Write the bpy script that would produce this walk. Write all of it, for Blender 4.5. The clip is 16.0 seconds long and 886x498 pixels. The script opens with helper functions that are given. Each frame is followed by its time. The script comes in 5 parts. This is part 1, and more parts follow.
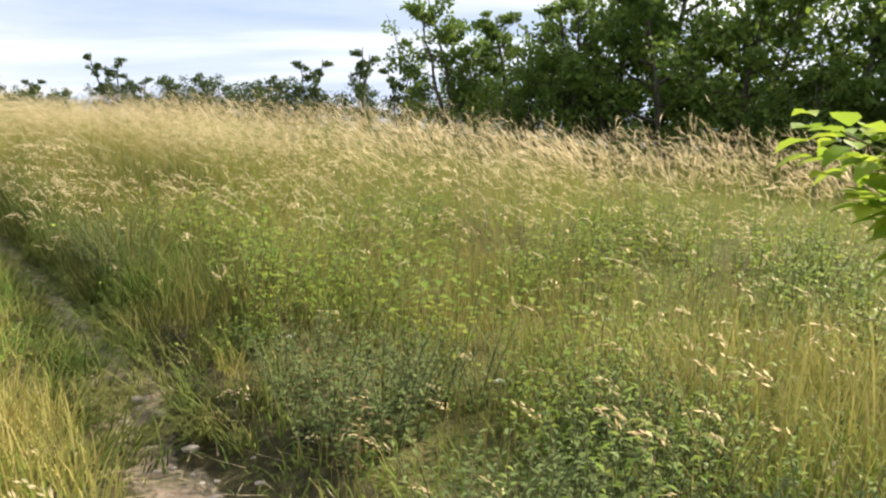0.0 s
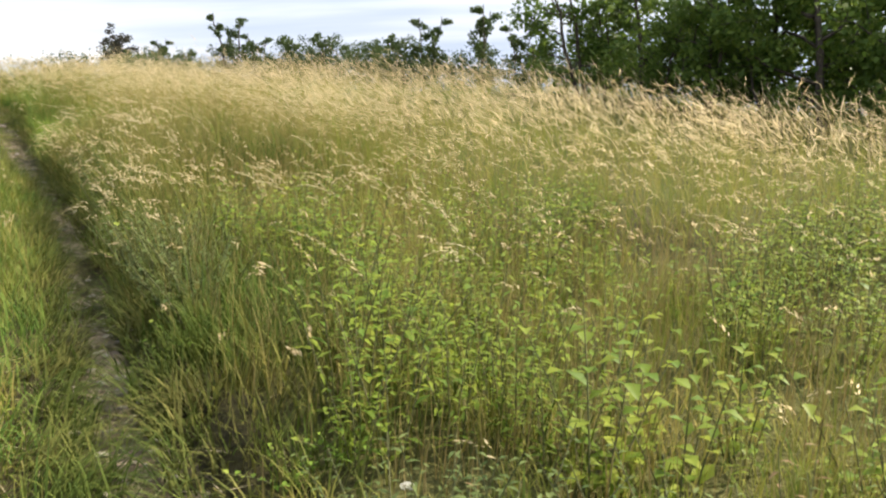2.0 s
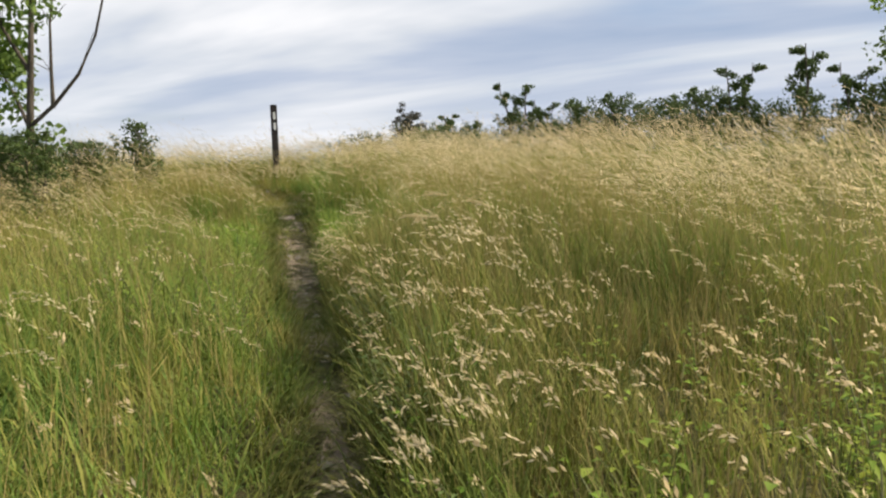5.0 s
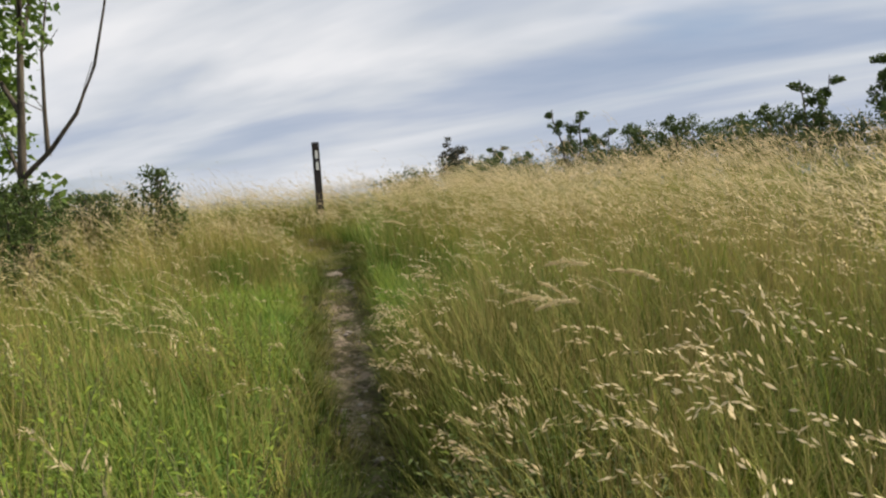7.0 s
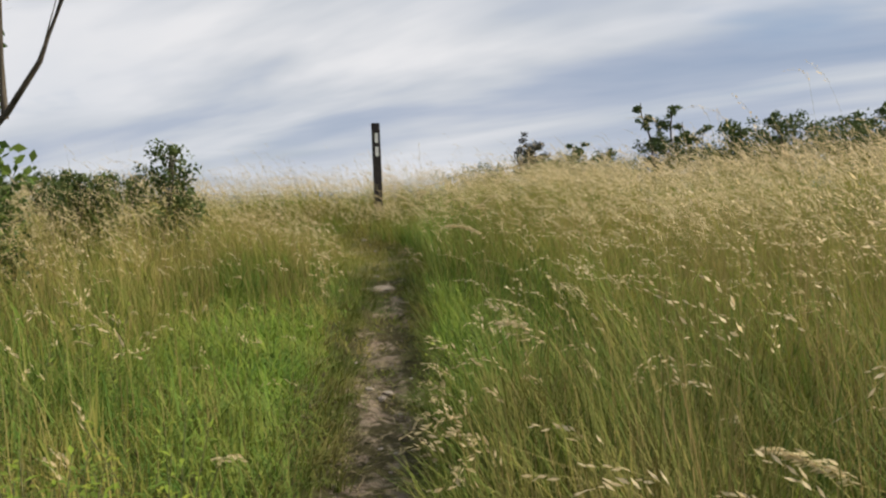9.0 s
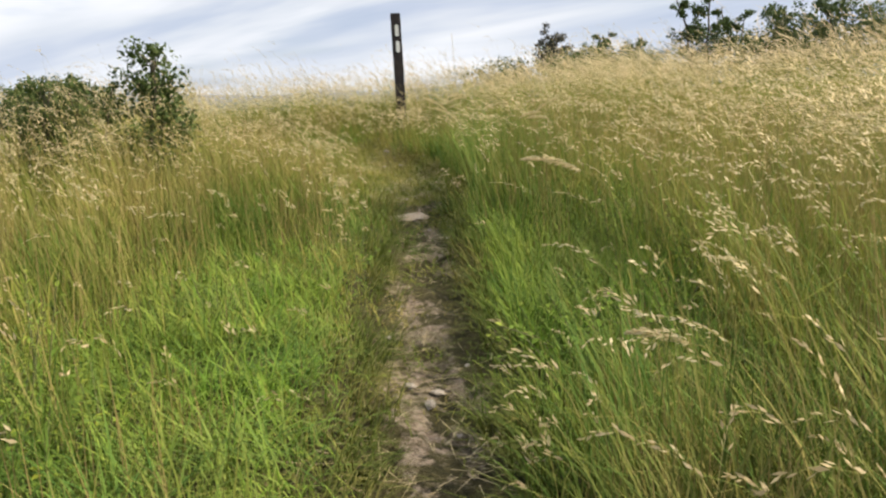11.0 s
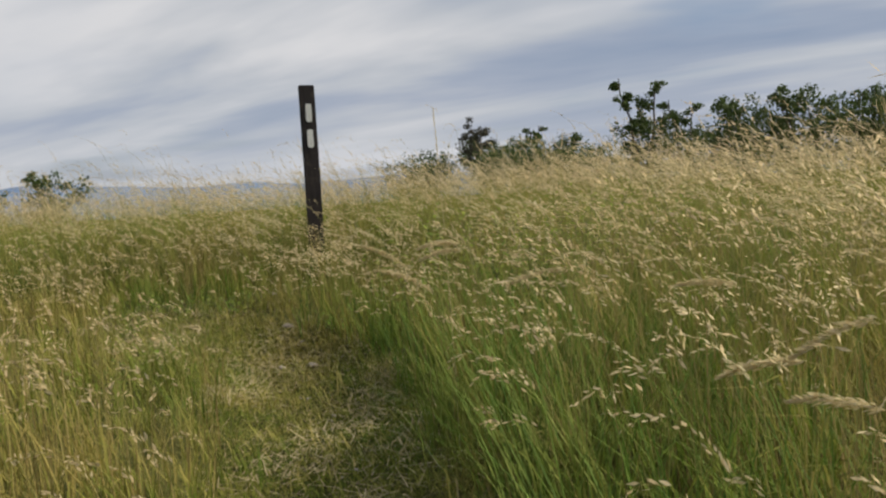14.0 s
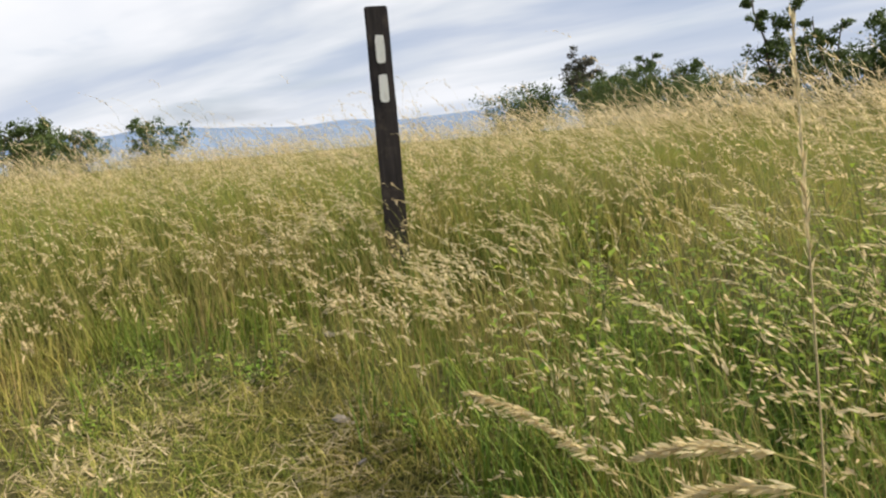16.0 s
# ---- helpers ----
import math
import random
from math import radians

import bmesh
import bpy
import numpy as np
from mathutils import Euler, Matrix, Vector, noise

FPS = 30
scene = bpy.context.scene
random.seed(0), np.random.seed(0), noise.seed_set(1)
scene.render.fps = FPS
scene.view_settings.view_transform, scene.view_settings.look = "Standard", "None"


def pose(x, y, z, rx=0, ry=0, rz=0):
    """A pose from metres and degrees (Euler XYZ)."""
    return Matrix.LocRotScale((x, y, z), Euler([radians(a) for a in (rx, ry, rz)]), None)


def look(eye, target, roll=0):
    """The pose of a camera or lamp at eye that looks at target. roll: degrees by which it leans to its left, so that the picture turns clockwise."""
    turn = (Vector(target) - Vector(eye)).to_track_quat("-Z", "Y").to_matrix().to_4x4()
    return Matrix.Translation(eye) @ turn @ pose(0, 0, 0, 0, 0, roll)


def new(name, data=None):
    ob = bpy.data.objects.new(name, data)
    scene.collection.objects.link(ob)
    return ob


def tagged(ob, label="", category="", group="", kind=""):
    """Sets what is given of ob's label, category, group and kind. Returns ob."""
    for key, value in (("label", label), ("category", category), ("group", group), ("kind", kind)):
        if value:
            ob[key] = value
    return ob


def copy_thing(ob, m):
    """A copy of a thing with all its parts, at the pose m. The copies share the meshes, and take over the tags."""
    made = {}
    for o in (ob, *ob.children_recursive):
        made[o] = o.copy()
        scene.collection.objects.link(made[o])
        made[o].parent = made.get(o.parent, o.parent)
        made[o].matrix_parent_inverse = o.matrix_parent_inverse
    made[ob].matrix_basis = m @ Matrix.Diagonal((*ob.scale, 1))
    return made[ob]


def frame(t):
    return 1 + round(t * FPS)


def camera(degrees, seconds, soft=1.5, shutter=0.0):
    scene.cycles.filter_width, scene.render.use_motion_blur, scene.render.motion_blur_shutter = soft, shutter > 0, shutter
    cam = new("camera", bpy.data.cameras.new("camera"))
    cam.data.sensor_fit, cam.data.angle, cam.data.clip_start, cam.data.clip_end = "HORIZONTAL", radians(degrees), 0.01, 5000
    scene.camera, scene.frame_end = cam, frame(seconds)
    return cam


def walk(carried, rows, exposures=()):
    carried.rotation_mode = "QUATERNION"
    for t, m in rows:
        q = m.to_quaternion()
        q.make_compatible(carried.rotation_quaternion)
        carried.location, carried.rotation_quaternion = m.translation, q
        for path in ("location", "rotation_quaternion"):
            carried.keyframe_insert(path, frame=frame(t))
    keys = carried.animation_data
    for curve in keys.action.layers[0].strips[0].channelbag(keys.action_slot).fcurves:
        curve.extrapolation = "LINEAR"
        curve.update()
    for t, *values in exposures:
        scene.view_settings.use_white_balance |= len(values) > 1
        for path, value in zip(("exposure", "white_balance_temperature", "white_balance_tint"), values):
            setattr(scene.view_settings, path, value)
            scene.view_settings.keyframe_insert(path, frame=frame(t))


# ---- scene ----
cam = camera(58.1, 16.0, soft=2.3)
PATH = [
    (0, (0.01, -0.396, 1.822), (0.074, 1.584, 1.549), 1.9),
    (0.5, (-0.013, -0.024, 1.794), (0.084, 1.945, 1.457), -0.3),
    (1, (-0.028, 0.491, 1.833), (0.028, 2.411, 1.275), -1.2),
    (1.5, (-0.113, 0.833, 1.875), (-0.145, 2.776, 1.401), 3.2),
    (2, (-0.269, 1.214, 1.922), (-0.482, 3.166, 1.542), 2.0),
    (2.5, (-0.506, 1.785, 1.954), (-0.99, 3.71, 1.703), -0.9),
    (3, (-0.821, 2.315, 1.971), (-1.483, 4.193, 1.79), -1.8),
    (3.5, (-1.165, 2.922, 1.929), (-1.797, 4.812, 1.759), -0.8),
    (4, (-1.519, 3.461, 1.958), (-2.195, 5.333, 1.768), -0.9),
    (4.5, (-1.807, 4.02, 1.965), (-2.506, 5.88, 1.743), -1.0),
    (5, (-2.141, 4.5, 2.001), (-3.012, 6.286, 1.771), -1.5),
    (7.3, (-3.71, 6.717, 2.087), (-4.686, 8.458, 1.956), -3.9),
    (7.5, (-3.854, 6.952, 2.093), (-4.778, 8.72, 1.947), -2.9),
    (8, (-4.122, 7.51, 2.03), (-5.032, 9.284, 1.875), -2.1),
    (8.5, (-4.59, 8.139, 2.014), (-5.625, 9.849, 1.935), -0.4),
    (9, (-4.913, 8.627, 2.046), (-6.041, 10.273, 1.905), -2.1),
    (11.3, (-6.171, 10.089, 2.145), (-7.341, 11.66, 1.739), -2.9),
    (11.5, (-6.343, 10.348, 2.159), (-7.594, 11.861, 1.776), -2.7),
    (12, (-6.929, 11.003, 2.18), (-8.263, 12.456, 1.844), -0.7),
    (12.5, (-7.403, 11.67, 2.219), (-8.712, 13.144, 1.887), -2.2),
    (13, (-7.922, 12.247, 2.28), (-9.126, 13.794, 1.882), -3.0),
    (13.5, (-8.394, 12.993, 2.291), (-9.434, 14.673, 1.98), -3.5),
    (14, (-8.894, 13.571, 2.37), (-9.89, 15.297, 2.191), -3.2),
    (14.5, (-9.271, 14.225, 2.434), (-10.207, 15.986, 2.294), -1.9),
    (15, (-9.619, 14.707, 2.468), (-10.595, 16.44, 2.26), -3.1),
    (15.5, (-10.003, 15.213, 2.535), (-11.011, 16.913, 2.228), -3.5),
    (16, (-10.357, 15.64, 2.586), (-11.561, 17.204, 2.262), -4.9),
]
walk(cam, [(t, look(eye, target, roll)) for t, eye, target, roll in PATH],
     exposures=[(0, 0.84), (1.0, 0.86), (1.5, 1.02), (2.0, 0.78), (2.5, 0.35), (3.0, -0.2), (3.5, -0.27), (4.0, -0.21), (4.5, 0.2), (5.0, 0.27), (7.5, 0.02), (8.0, 0.08), (9.0, -0.02), (11.5, 0.46), (12.0, 0.30), (13.0, 0.24), (13.5, 0.43), (14.0, -0.28), (14.6, -0.49), (15.0, -0.33), (15.5, 0.02), (16, 0.30)])

# ---- world and sun ----
SUN_BEARING, SUN_HEIGHT = 55.0, 38.0          # degrees to the right of +y, degrees up
sun_dir = Vector((math.sin(radians(SUN_BEARING)) * math.cos(radians(SUN_HEIGHT)),
                  math.cos(radians(SUN_BEARING)) * math.cos(radians(SUN_HEIGHT)), math.sin(radians(SUN_HEIGHT))))
sun_data = bpy.data.lights.new("sun", "SUN")
sun_data.energy, sun_data.angle, sun_data.color = 6.2, radians(1.5), (1.0, 0.90, 0.72)
sun_ob = new("sun", sun_data)
sun_ob.matrix_world = look(sun_dir * 80, (0, 0, 0))

world = bpy.data.worlds.new("sky")
scene.world = world
world.use_nodes = True
wt = world.node_tree
wt.nodes.clear()


def wnode(kind, **vals):
    n = wt.nodes.new(kind)
    for k, v in vals.items():
        n.inputs[k].default_value = v
    return n


def wmath(op, a, b=None, clamp=False):
    n = wt.nodes.new("ShaderNodeMath")
    n.operation, n.use_clamp = op, clamp
    for i, v in enumerate((a, b)):
        if v is None:
            continue
        if isinstance(v, (int, float)):
            n.inputs[i].default_value = v
        else:
            wt.links.new(v, n.inputs[i])
    return n.outputs[0]


def wramp(src, stops):
    n = wt.nodes.new("ShaderNodeValToRGB")
    e = n.color_ramp.elements
    while len(e) < len(stops):
        e.new(0.5)
    for el, (p, c) in zip(e, stops):
        el.position, el.color = p, (*c, 1)
    wt.links.new(src, n.inputs[0])
    return n.outputs[0]


def wmix(f, a, b):
    n = wt.nodes.new("ShaderNodeMix")
    n.data_type = "RGBA"
    for s, v in ((n.inputs[0], f), (n.inputs[6], a), (n.inputs[7], b)):
        if isinstance(v, tuple):
            s.default_value = (*v, 1)
        elif isinstance(v, float):
            s.default_value = v
        else:
            wt.links.new(v, s)
    return n.outputs[2]


sky = wt.nodes.new("ShaderNodeTexSky")
sky.sky_type, sky.sun_disc = "NISHITA", False
sky.sun_elevation, sky.sun_rotation = radians(SUN_HEIGHT), radians(SUN_BEARING)
coord = wt.nodes.new("ShaderNodeTexCoord")
split = wt.nodes.new("ShaderNodeSeparateXYZ")
wt.links.new(coord.outputs["Generated"], split.inputs[0])
height = wmath("ADD", wmath("MAXIMUM", split.outputs[2], 0.0), 0.15)
flat = wt.nodes.new("ShaderNodeCombineXYZ")
wt.links.new(wmath("DIVIDE", split.outputs[0], height), flat.inputs[0])
wt.links.new(wmath("DIVIDE", split.outputs[1], height), flat.inputs[1])


def wnoise(scale, detail, rough, warp, offset, stretch=(1, 1, 1), turn=0.0):
    mp = wt.nodes.new("ShaderNodeMapping")
    mp.inputs["Location"].default_value = offset
    mp.inputs["Rotation"].default_value = (0, 0, radians(turn))
    mp.inputs["Scale"].default_value = stretch
    wt.links.new(flat.outputs[0], mp.inputs[0])
    n = wnode("ShaderNodeTexNoise", Scale=scale, Detail=detail, Roughness=rough, Distortion=warp)
    wt.links.new(mp.outputs[0], n.inputs["Vector"])
    return n.outputs["Fac"]


cover = wnoise(0.42, 5, 0.5, 0.3, (3.1, 1.7, 0), (1, 1.2, 1), 25)
tone = wnoise(0.62, 5, 0.5, 0.25, (7.3, 4.2, 2), (0.5, 1.3, 1), 6)
blue = wmix(0.35, sky.outputs[0], (1.5, 2.7, 5.6))
veil = wramp(tone, [(0.34, (2.8, 3.6, 5.1)), (0.43, (4.1, 4.7, 5.9)), (0.51, (6.1, 6.4, 6.9)), (0.60, (8.2, 8.2, 8.4))])
amount = wramp(cover, [(0.34, (0.05,) * 3), (0.43, (0.85,) * 3), (0.55, (1.0,) * 3)])
clouded = wmix(amount, blue, veil)
low = wmath("MULTIPLY", wmath("SUBTRACT", 1.0, wmath("MULTIPLY", split.outputs[2], 6.0), True), 0.5)
glow = wmix(low, clouded, (6.6, 6.9, 7.6))
bg = wt.nodes.new("ShaderNodeBackground")
bg.inputs[1].default_value = 0.1
wt.links.new(glow, bg.inputs[0])
wt.links.new(bg.outputs[0], wt.nodes.new("ShaderNodeOutputWorld").inputs[0])


# ---- materials ----
def material(name):
    m = bpy.data.materials.new(name)
    m.use_nodes = True
    nt = m.node_tree
    nt.nodes.clear()
    return m, nt


def mixed(nt, fac, a, b):
    n = nt.nodes.new("ShaderNodeMix")
    n.data_type = "RGBA"
    for s, v in ((n.inputs[0], fac), (n.inputs[6], a), (n.inputs[7], b)):
        if isinstance(v, tuple):
            s.default_value = (*v, 1)
        elif isinstance(v, float):
            s.default_value = v
        else:
            nt.links.new(v, s)
    return n.outputs[2]


def grain(nt, scale, detail=4.0, rough=0.6, lo=0.35, hi=0.65, stretch=None):
    tc = nt.nodes.new("ShaderNodeTexCoord")
    src = tc.outputs["Object"]
    if stretch:
        mp = nt.nodes.new("ShaderNodeMapping")
        mp.inputs["Scale"].default_value = stretch
        nt.links.new(src, mp.inputs[0])
        src = mp.outputs[0]
    n = nt.nodes.new("ShaderNodeTexNoise")
    n.inputs["Scale"].default_value, n.inputs["Detail"].default_value, n.inputs["Roughness"].default_value = scale, detail, rough
    nt.links.new(src, n.inputs["Vector"])
    r = nt.nodes.new("ShaderNodeMapRange")
    r.inputs[1].default_value, r.inputs[2].default_value = lo, hi
    nt.links.new(n.outputs["Fac"], r.inputs[0])
    return r.outputs[0]


def island(nt):
    return nt.nodes.new("ShaderNodeNewGeometry").outputs["Random Per Island"]


def finish(nt, colour, rough=0.7, gloss=0.3, bump=None, bump_strength=0.3, bump_depth=0.01, through_light=0.0, light_colour=None):
    p = nt.nodes.new("ShaderNodeBsdfPrincipled")
    p.inputs["Roughness"].default_value = rough
    p.inputs["Specular IOR Level"].default_value = gloss
    if isinstance(colour, tuple):
        p.inputs["Base Color"].default_value = (*colour, 1)
    else:
        nt.links.new(colour, p.inputs["Base Color"])
    if bump is not None:
        b = nt.nodes.new("ShaderNodeBump")
        b.inputs["Strength"].default_value, b.inputs["Distance"].default_value = bump_strength, bump_depth
        nt.links.new(bump, b.inputs["Height"])
        nt.links.new(b.outputs[0], p.inputs["Normal"])
    out = nt.nodes.new("ShaderNodeOutputMaterial")
    if through_light:
        t = nt.nodes.new("ShaderNodeBsdfTranslucent")
        if light_colour is not None:
            nt.links.new(light_colour, t.inputs[0])
        elif isinstance(colour, tuple):
            t.inputs[0].default_value = (*colour, 1)
        else:
            nt.links.new(colour, t.inputs[0])
        mx = nt.nodes.new("ShaderNodeMixShader")
        mx.inputs[0].default_value = through_light
        nt.links.new(p.outputs[0], mx.inputs[1])
        nt.links.new(t.outputs[0], mx.inputs[2])
        nt.links.new(mx.outputs[0], out.inputs[0])
    else:
        nt.links.new(p.outputs[0], out.inputs[0])


def plant_material(name, a, b, c, d, patch=0.7, rough=0.6, gloss=0.3, see_through=0.35, deep=None):
    """a, b: two tints that vary from blade to blade; c, d: the same in the patches of another tint."""
    m, nt = material(name)
    r = island(nt)
    one = mixed(nt, r, a, b)
    two = mixed(nt, r, c, d)
    col = mixed(nt, grain(nt, patch, 3.0, 0.6, 0.42, 0.60), one, two)
    if deep is not None:
        col = mixed(nt, grain(nt, 0.55, 4.0, 0.6, 0.50, 0.66), col, deep)
    finish(nt, col, rough, gloss, through_light=see_through)
    return m


M_LEAF = plant_material("grass_leaf", (0.10, 0.17, 0.022), (0.26, 0.285, 0.05), (0.22, 0.225, 0.045), (0.46, 0.37, 0.125), 1.2, 0.7, 0.12, 0.36, (0.115, 0.185, 0.033))
M_STEM = plant_material("grass_stem", (0.19, 0.20, 0.05), (0.36, 0.31, 0.11), (0.25, 0.23, 0.07), (0.44, 0.36, 0.15), 1.2, 0.7, 0.15, 0.3)
M_HEAD = plant_material("grass_seed_head", (0.66, 0.53, 0.31), (0.82, 0.70, 0.48), (0.60, 0.46, 0.26), (0.76, 0.62, 0.39), rough=0.8, gloss=0.15, see_through=0.62)
M_LUSH = plant_material("lush_grass", (0.13, 0.25, 0.03), (0.29, 0.42, 0.06), (0.17, 0.28, 0.035), (0.38, 0.42, 0.08), 2.2, 0.65, 0.18, 0.38)
M_WEED = plant_material("weed_leaf", (0.14, 0.24, 0.035), (0.30, 0.39, 0.05), (0.18, 0.27, 0.045), (0.42, 0.45, 0.06), 1.1, 0.6, 0.2, 0.45)
M_LIME = plant_material("young_leaf", (0.17, 0.27, 0.035), (0.40, 0.45, 0.06), (0.14, 0.24, 0.035), (0.33, 0.38, 0.06), 1.3, 0.5, 0.3, 0.52)
M_SAPLING = plant_material("sapling_leaf", (0.24, 0.36, 0.035), (0.46, 0.53, 0.06), (0.20, 0.32, 0.035), (0.38, 0.45, 0.05), 1.3, 0.5, 0.3, 0.55)
M_SAGE = plant_material("grey_green_leaf", (0.085, 0.13, 0.042), (0.20, 0.255, 0.085), (0.13, 0.18, 0.055), (0.27, 0.30, 0.11), 1.6, 0.7, 0.12)
M_RUST = plant_material("dry_dock_leaf", (0.24, 0.15, 0.075), (0.34, 0.25, 0.12), (0.21, 0.14, 0.06), (0.36, 0.28, 0.14), rough=0.7, gloss=0.15)
M_STRAW = plant_material("dry_straw", (0.42, 0.34, 0.19), (0.60, 0.51, 0.32), (0.32, 0.25, 0.14), (0.48, 0.38, 0.22), 2.0, 0.7, 0.15, 0.15)
M_GOLD = plant_material("ripe_grass", (0.27, 0.27, 0.06), (0.50, 0.41, 0.15), (0.22, 0.25, 0.05), (0.42, 0.36, 0.12), 1.6, 0.7, 0.15, 0.3)
# green grass darkened in its tint to carry the bank's shade
M_SHADE_GRASS = plant_material("shade_tinted_grass", (0.06, 0.10, 0.018), (0.15, 0.175, 0.036), (0.11, 0.13, 0.028), (0.25, 0.215, 0.07), 1.4, 0.7, 0.10, 0.15)
M_STALK = plant_material("dry_stalk", (0.22, 0.18, 0.06), (0.36, 0.27, 0.11), (0.17, 0.17, 0.045), (0.42, 0.31, 0.14), 1.5, 0.75, 0.12, 0.15)
M_PALE = plant_material("pale_seed_head", (0.62, 0.51, 0.29), (0.78, 0.69, 0.45), (0.58, 0.47, 0.26), (0.72, 0.62, 0.38), 2.0, 0.75, 0.2, 0.4)
M_DEEP = plant_material("deep_grass", (0.07, 0.15, 0.026), (0.18, 0.27, 0.05), (0.11, 0.18, 0.033), (0.27, 0.31, 0.07), 1.9, 0.65, 0.15, 0.28)
M_CROWN = plant_material("tree_leaf", (0.07, 0.13, 0.024), (0.15, 0.22, 0.04), (0.085, 0.15, 0.028), (0.20, 0.27, 0.045), 0.6, 0.55, 0.25, 0.42)
M_CROWN_DARK = plant_material("dark_tree_leaf", (0.03, 0.04, 0.025), (0.065, 0.06, 0.04), (0.04, 0.04, 0.028), (0.075, 0.065, 0.045), 0.6, 0.6, 0.2, 0.15)
M_HEDGE = plant_material("hedge_leaf", (0.04, 0.072, 0.020), (0.088, 0.125, 0.032), (0.055, 0.088, 0.022), (0.115, 0.145, 0.042), 0.5, 0.6, 0.2, 0.25)
M_FLOWER = plant_material("white_umbel", (0.72, 0.72, 0.64), (0.8, 0.8, 0.74), (0.66, 0.66, 0.56), (0.78, 0.78, 0.7), 2.0, see_through=0.3)


def bark_material(name, dark, pale):
    m, nt = material(name)
    g = grain(nt, 14, 5.0, 0.65, 0.3, 0.7, (1, 1, 0.25))
    finish(nt, mixed(nt, g, dark, pale), 0.9, 0.2, g, 0.6, 0.02)
    return m


M_BARK = bark_material("bark", (0.035, 0.028, 0.022), (0.13, 0.11, 0.085))
M_TWIG = bark_material("green_twig", (0.10, 0.12, 0.05), (0.18, 0.17, 0.08))


def ground_material():
    m, nt = material("meadow_soil")
    a = mixed(nt, grain(nt, 9, 6.0, 0.65), (0.045, 0.042, 0.018), (0.13, 0.11, 0.05))
    b = mixed(nt, grain(nt, 0.25, 5.0, 0.6, 0.4, 0.6), a, (0.12, 0.125, 0.04))
    finish(nt, b, 0.95, 0.1, grain(nt, 30, 5.0), 0.7, 0.03)
    return m


def path_material():
    m, nt = material("trodden_earth")
    a = mixed(nt, grain(nt, 22, 6.0, 0.7), (0.25, 0.175, 0.125), (0.52, 0.41, 0.32))
    b = mixed(nt, grain(nt, 2.3, 4.0, 0.6, 0.45, 0.62), a, (0.27, 0.225, 0.14))
    c = mixed(nt, grain(nt, 130, 2.0, 0.5, 0.55, 0.7), b, (0.44, 0.38, 0.31))
    worn = nt.nodes.new("ShaderNodeAttribute")
    worn.attribute_name = "trod"
    ragged = nt.nodes.new("ShaderNodeMath")
    ragged.operation = "MULTIPLY_ADD"
    nt.links.new(grain(nt, 11, 5.0, 0.7, 0.3, 0.7), ragged.inputs[0])
    ragged.inputs[1].default_value = 0.9
    nt.links.new(worn.outputs["Fac"], ragged.inputs[2])
    bare = nt.nodes.new("ShaderNodeMapRange")
    bare.inputs[1].default_value, bare.inputs[2].default_value = 0.72, 1.05
    nt.links.new(ragged.outputs[0], bare.inputs[0])
    soil = mixed(nt, grain(nt, 9, 6.0, 0.65), (0.045, 0.042, 0.018), (0.14, 0.12, 0.055))
    c = mixed(nt, bare.outputs[0], soil, c)
    finish(nt, c, 0.95, 0.15, grain(nt, 45, 6.0, 0.7), 0.9, 0.03)
    return m


def stone_material():
    m, nt = material("path_stone")
    info = nt.nodes.new("ShaderNodeObjectInfo").outputs["Random"]
    base = mixed(nt, info, (0.26, 0.21, 0.17), (0.46, 0.40, 0.34))
    g = grain(nt, 60, 5.0, 0.6)
    finish(nt, mixed(nt, g, base, (0.36, 0.32, 0.28)), 0.85, 0.25, g, 0.5, 0.006)
    return m


def post_material():
    m, nt = material("dark_stained_wood")
    g = grain(nt, 30, 6.0, 0.7, 0.3, 0.7, (1, 1, 0.06))
    w = mixed(nt, g, (0.012, 0.010, 0.011), (0.045, 0.036, 0.034))
    w2 = mixed(nt, grain(nt, 5, 5.0, 0.7, 0.55, 0.72), w, (0.085, 0.065, 0.052))
    finish(nt, w2, 0.75, 0.3, g, 0.5, 0.004)
    return m


def paint_material():
    m, nt = material("white_blaze_paint")
    g = grain(nt, 40, 5.0, 0.7, 0.5, 0.8, (1, 1, 0.2))
    finish(nt, mixed(nt, g, (0.78, 0.78, 0.75), (0.52, 0.5, 0.47)), 0.6, 0.3, g, 0.3, 0.002)
    return m


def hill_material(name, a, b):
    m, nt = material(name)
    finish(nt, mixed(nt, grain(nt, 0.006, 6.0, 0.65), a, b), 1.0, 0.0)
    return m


M_SOIL, M_PATH, M_STONE, M_POST, M_PAINT = ground_material(), path_material(), stone_material(), post_material(), paint_material()
def rock_material():
    m, nt = material("pinkish_rock")
    g = grain(nt, 24, 6.0, 0.65)
    finish(nt, mixed(nt, grain(nt, 5, 4.0, 0.6), mixed(nt, g, (0.30, 0.22, 0.17), (0.47, 0.375, 0.30)), (0.40, 0.34, 0.27)), 0.9, 0.2, g, 0.6, 0.02)
    return m


M_ROCK = rock_material()
# wooded hills with the blue of distant haze put into their base colour
M_RIDGE = hill_material("haze_tinted_ridge", (0.15, 0.21, 0.32), (0.20, 0.26, 0.37))

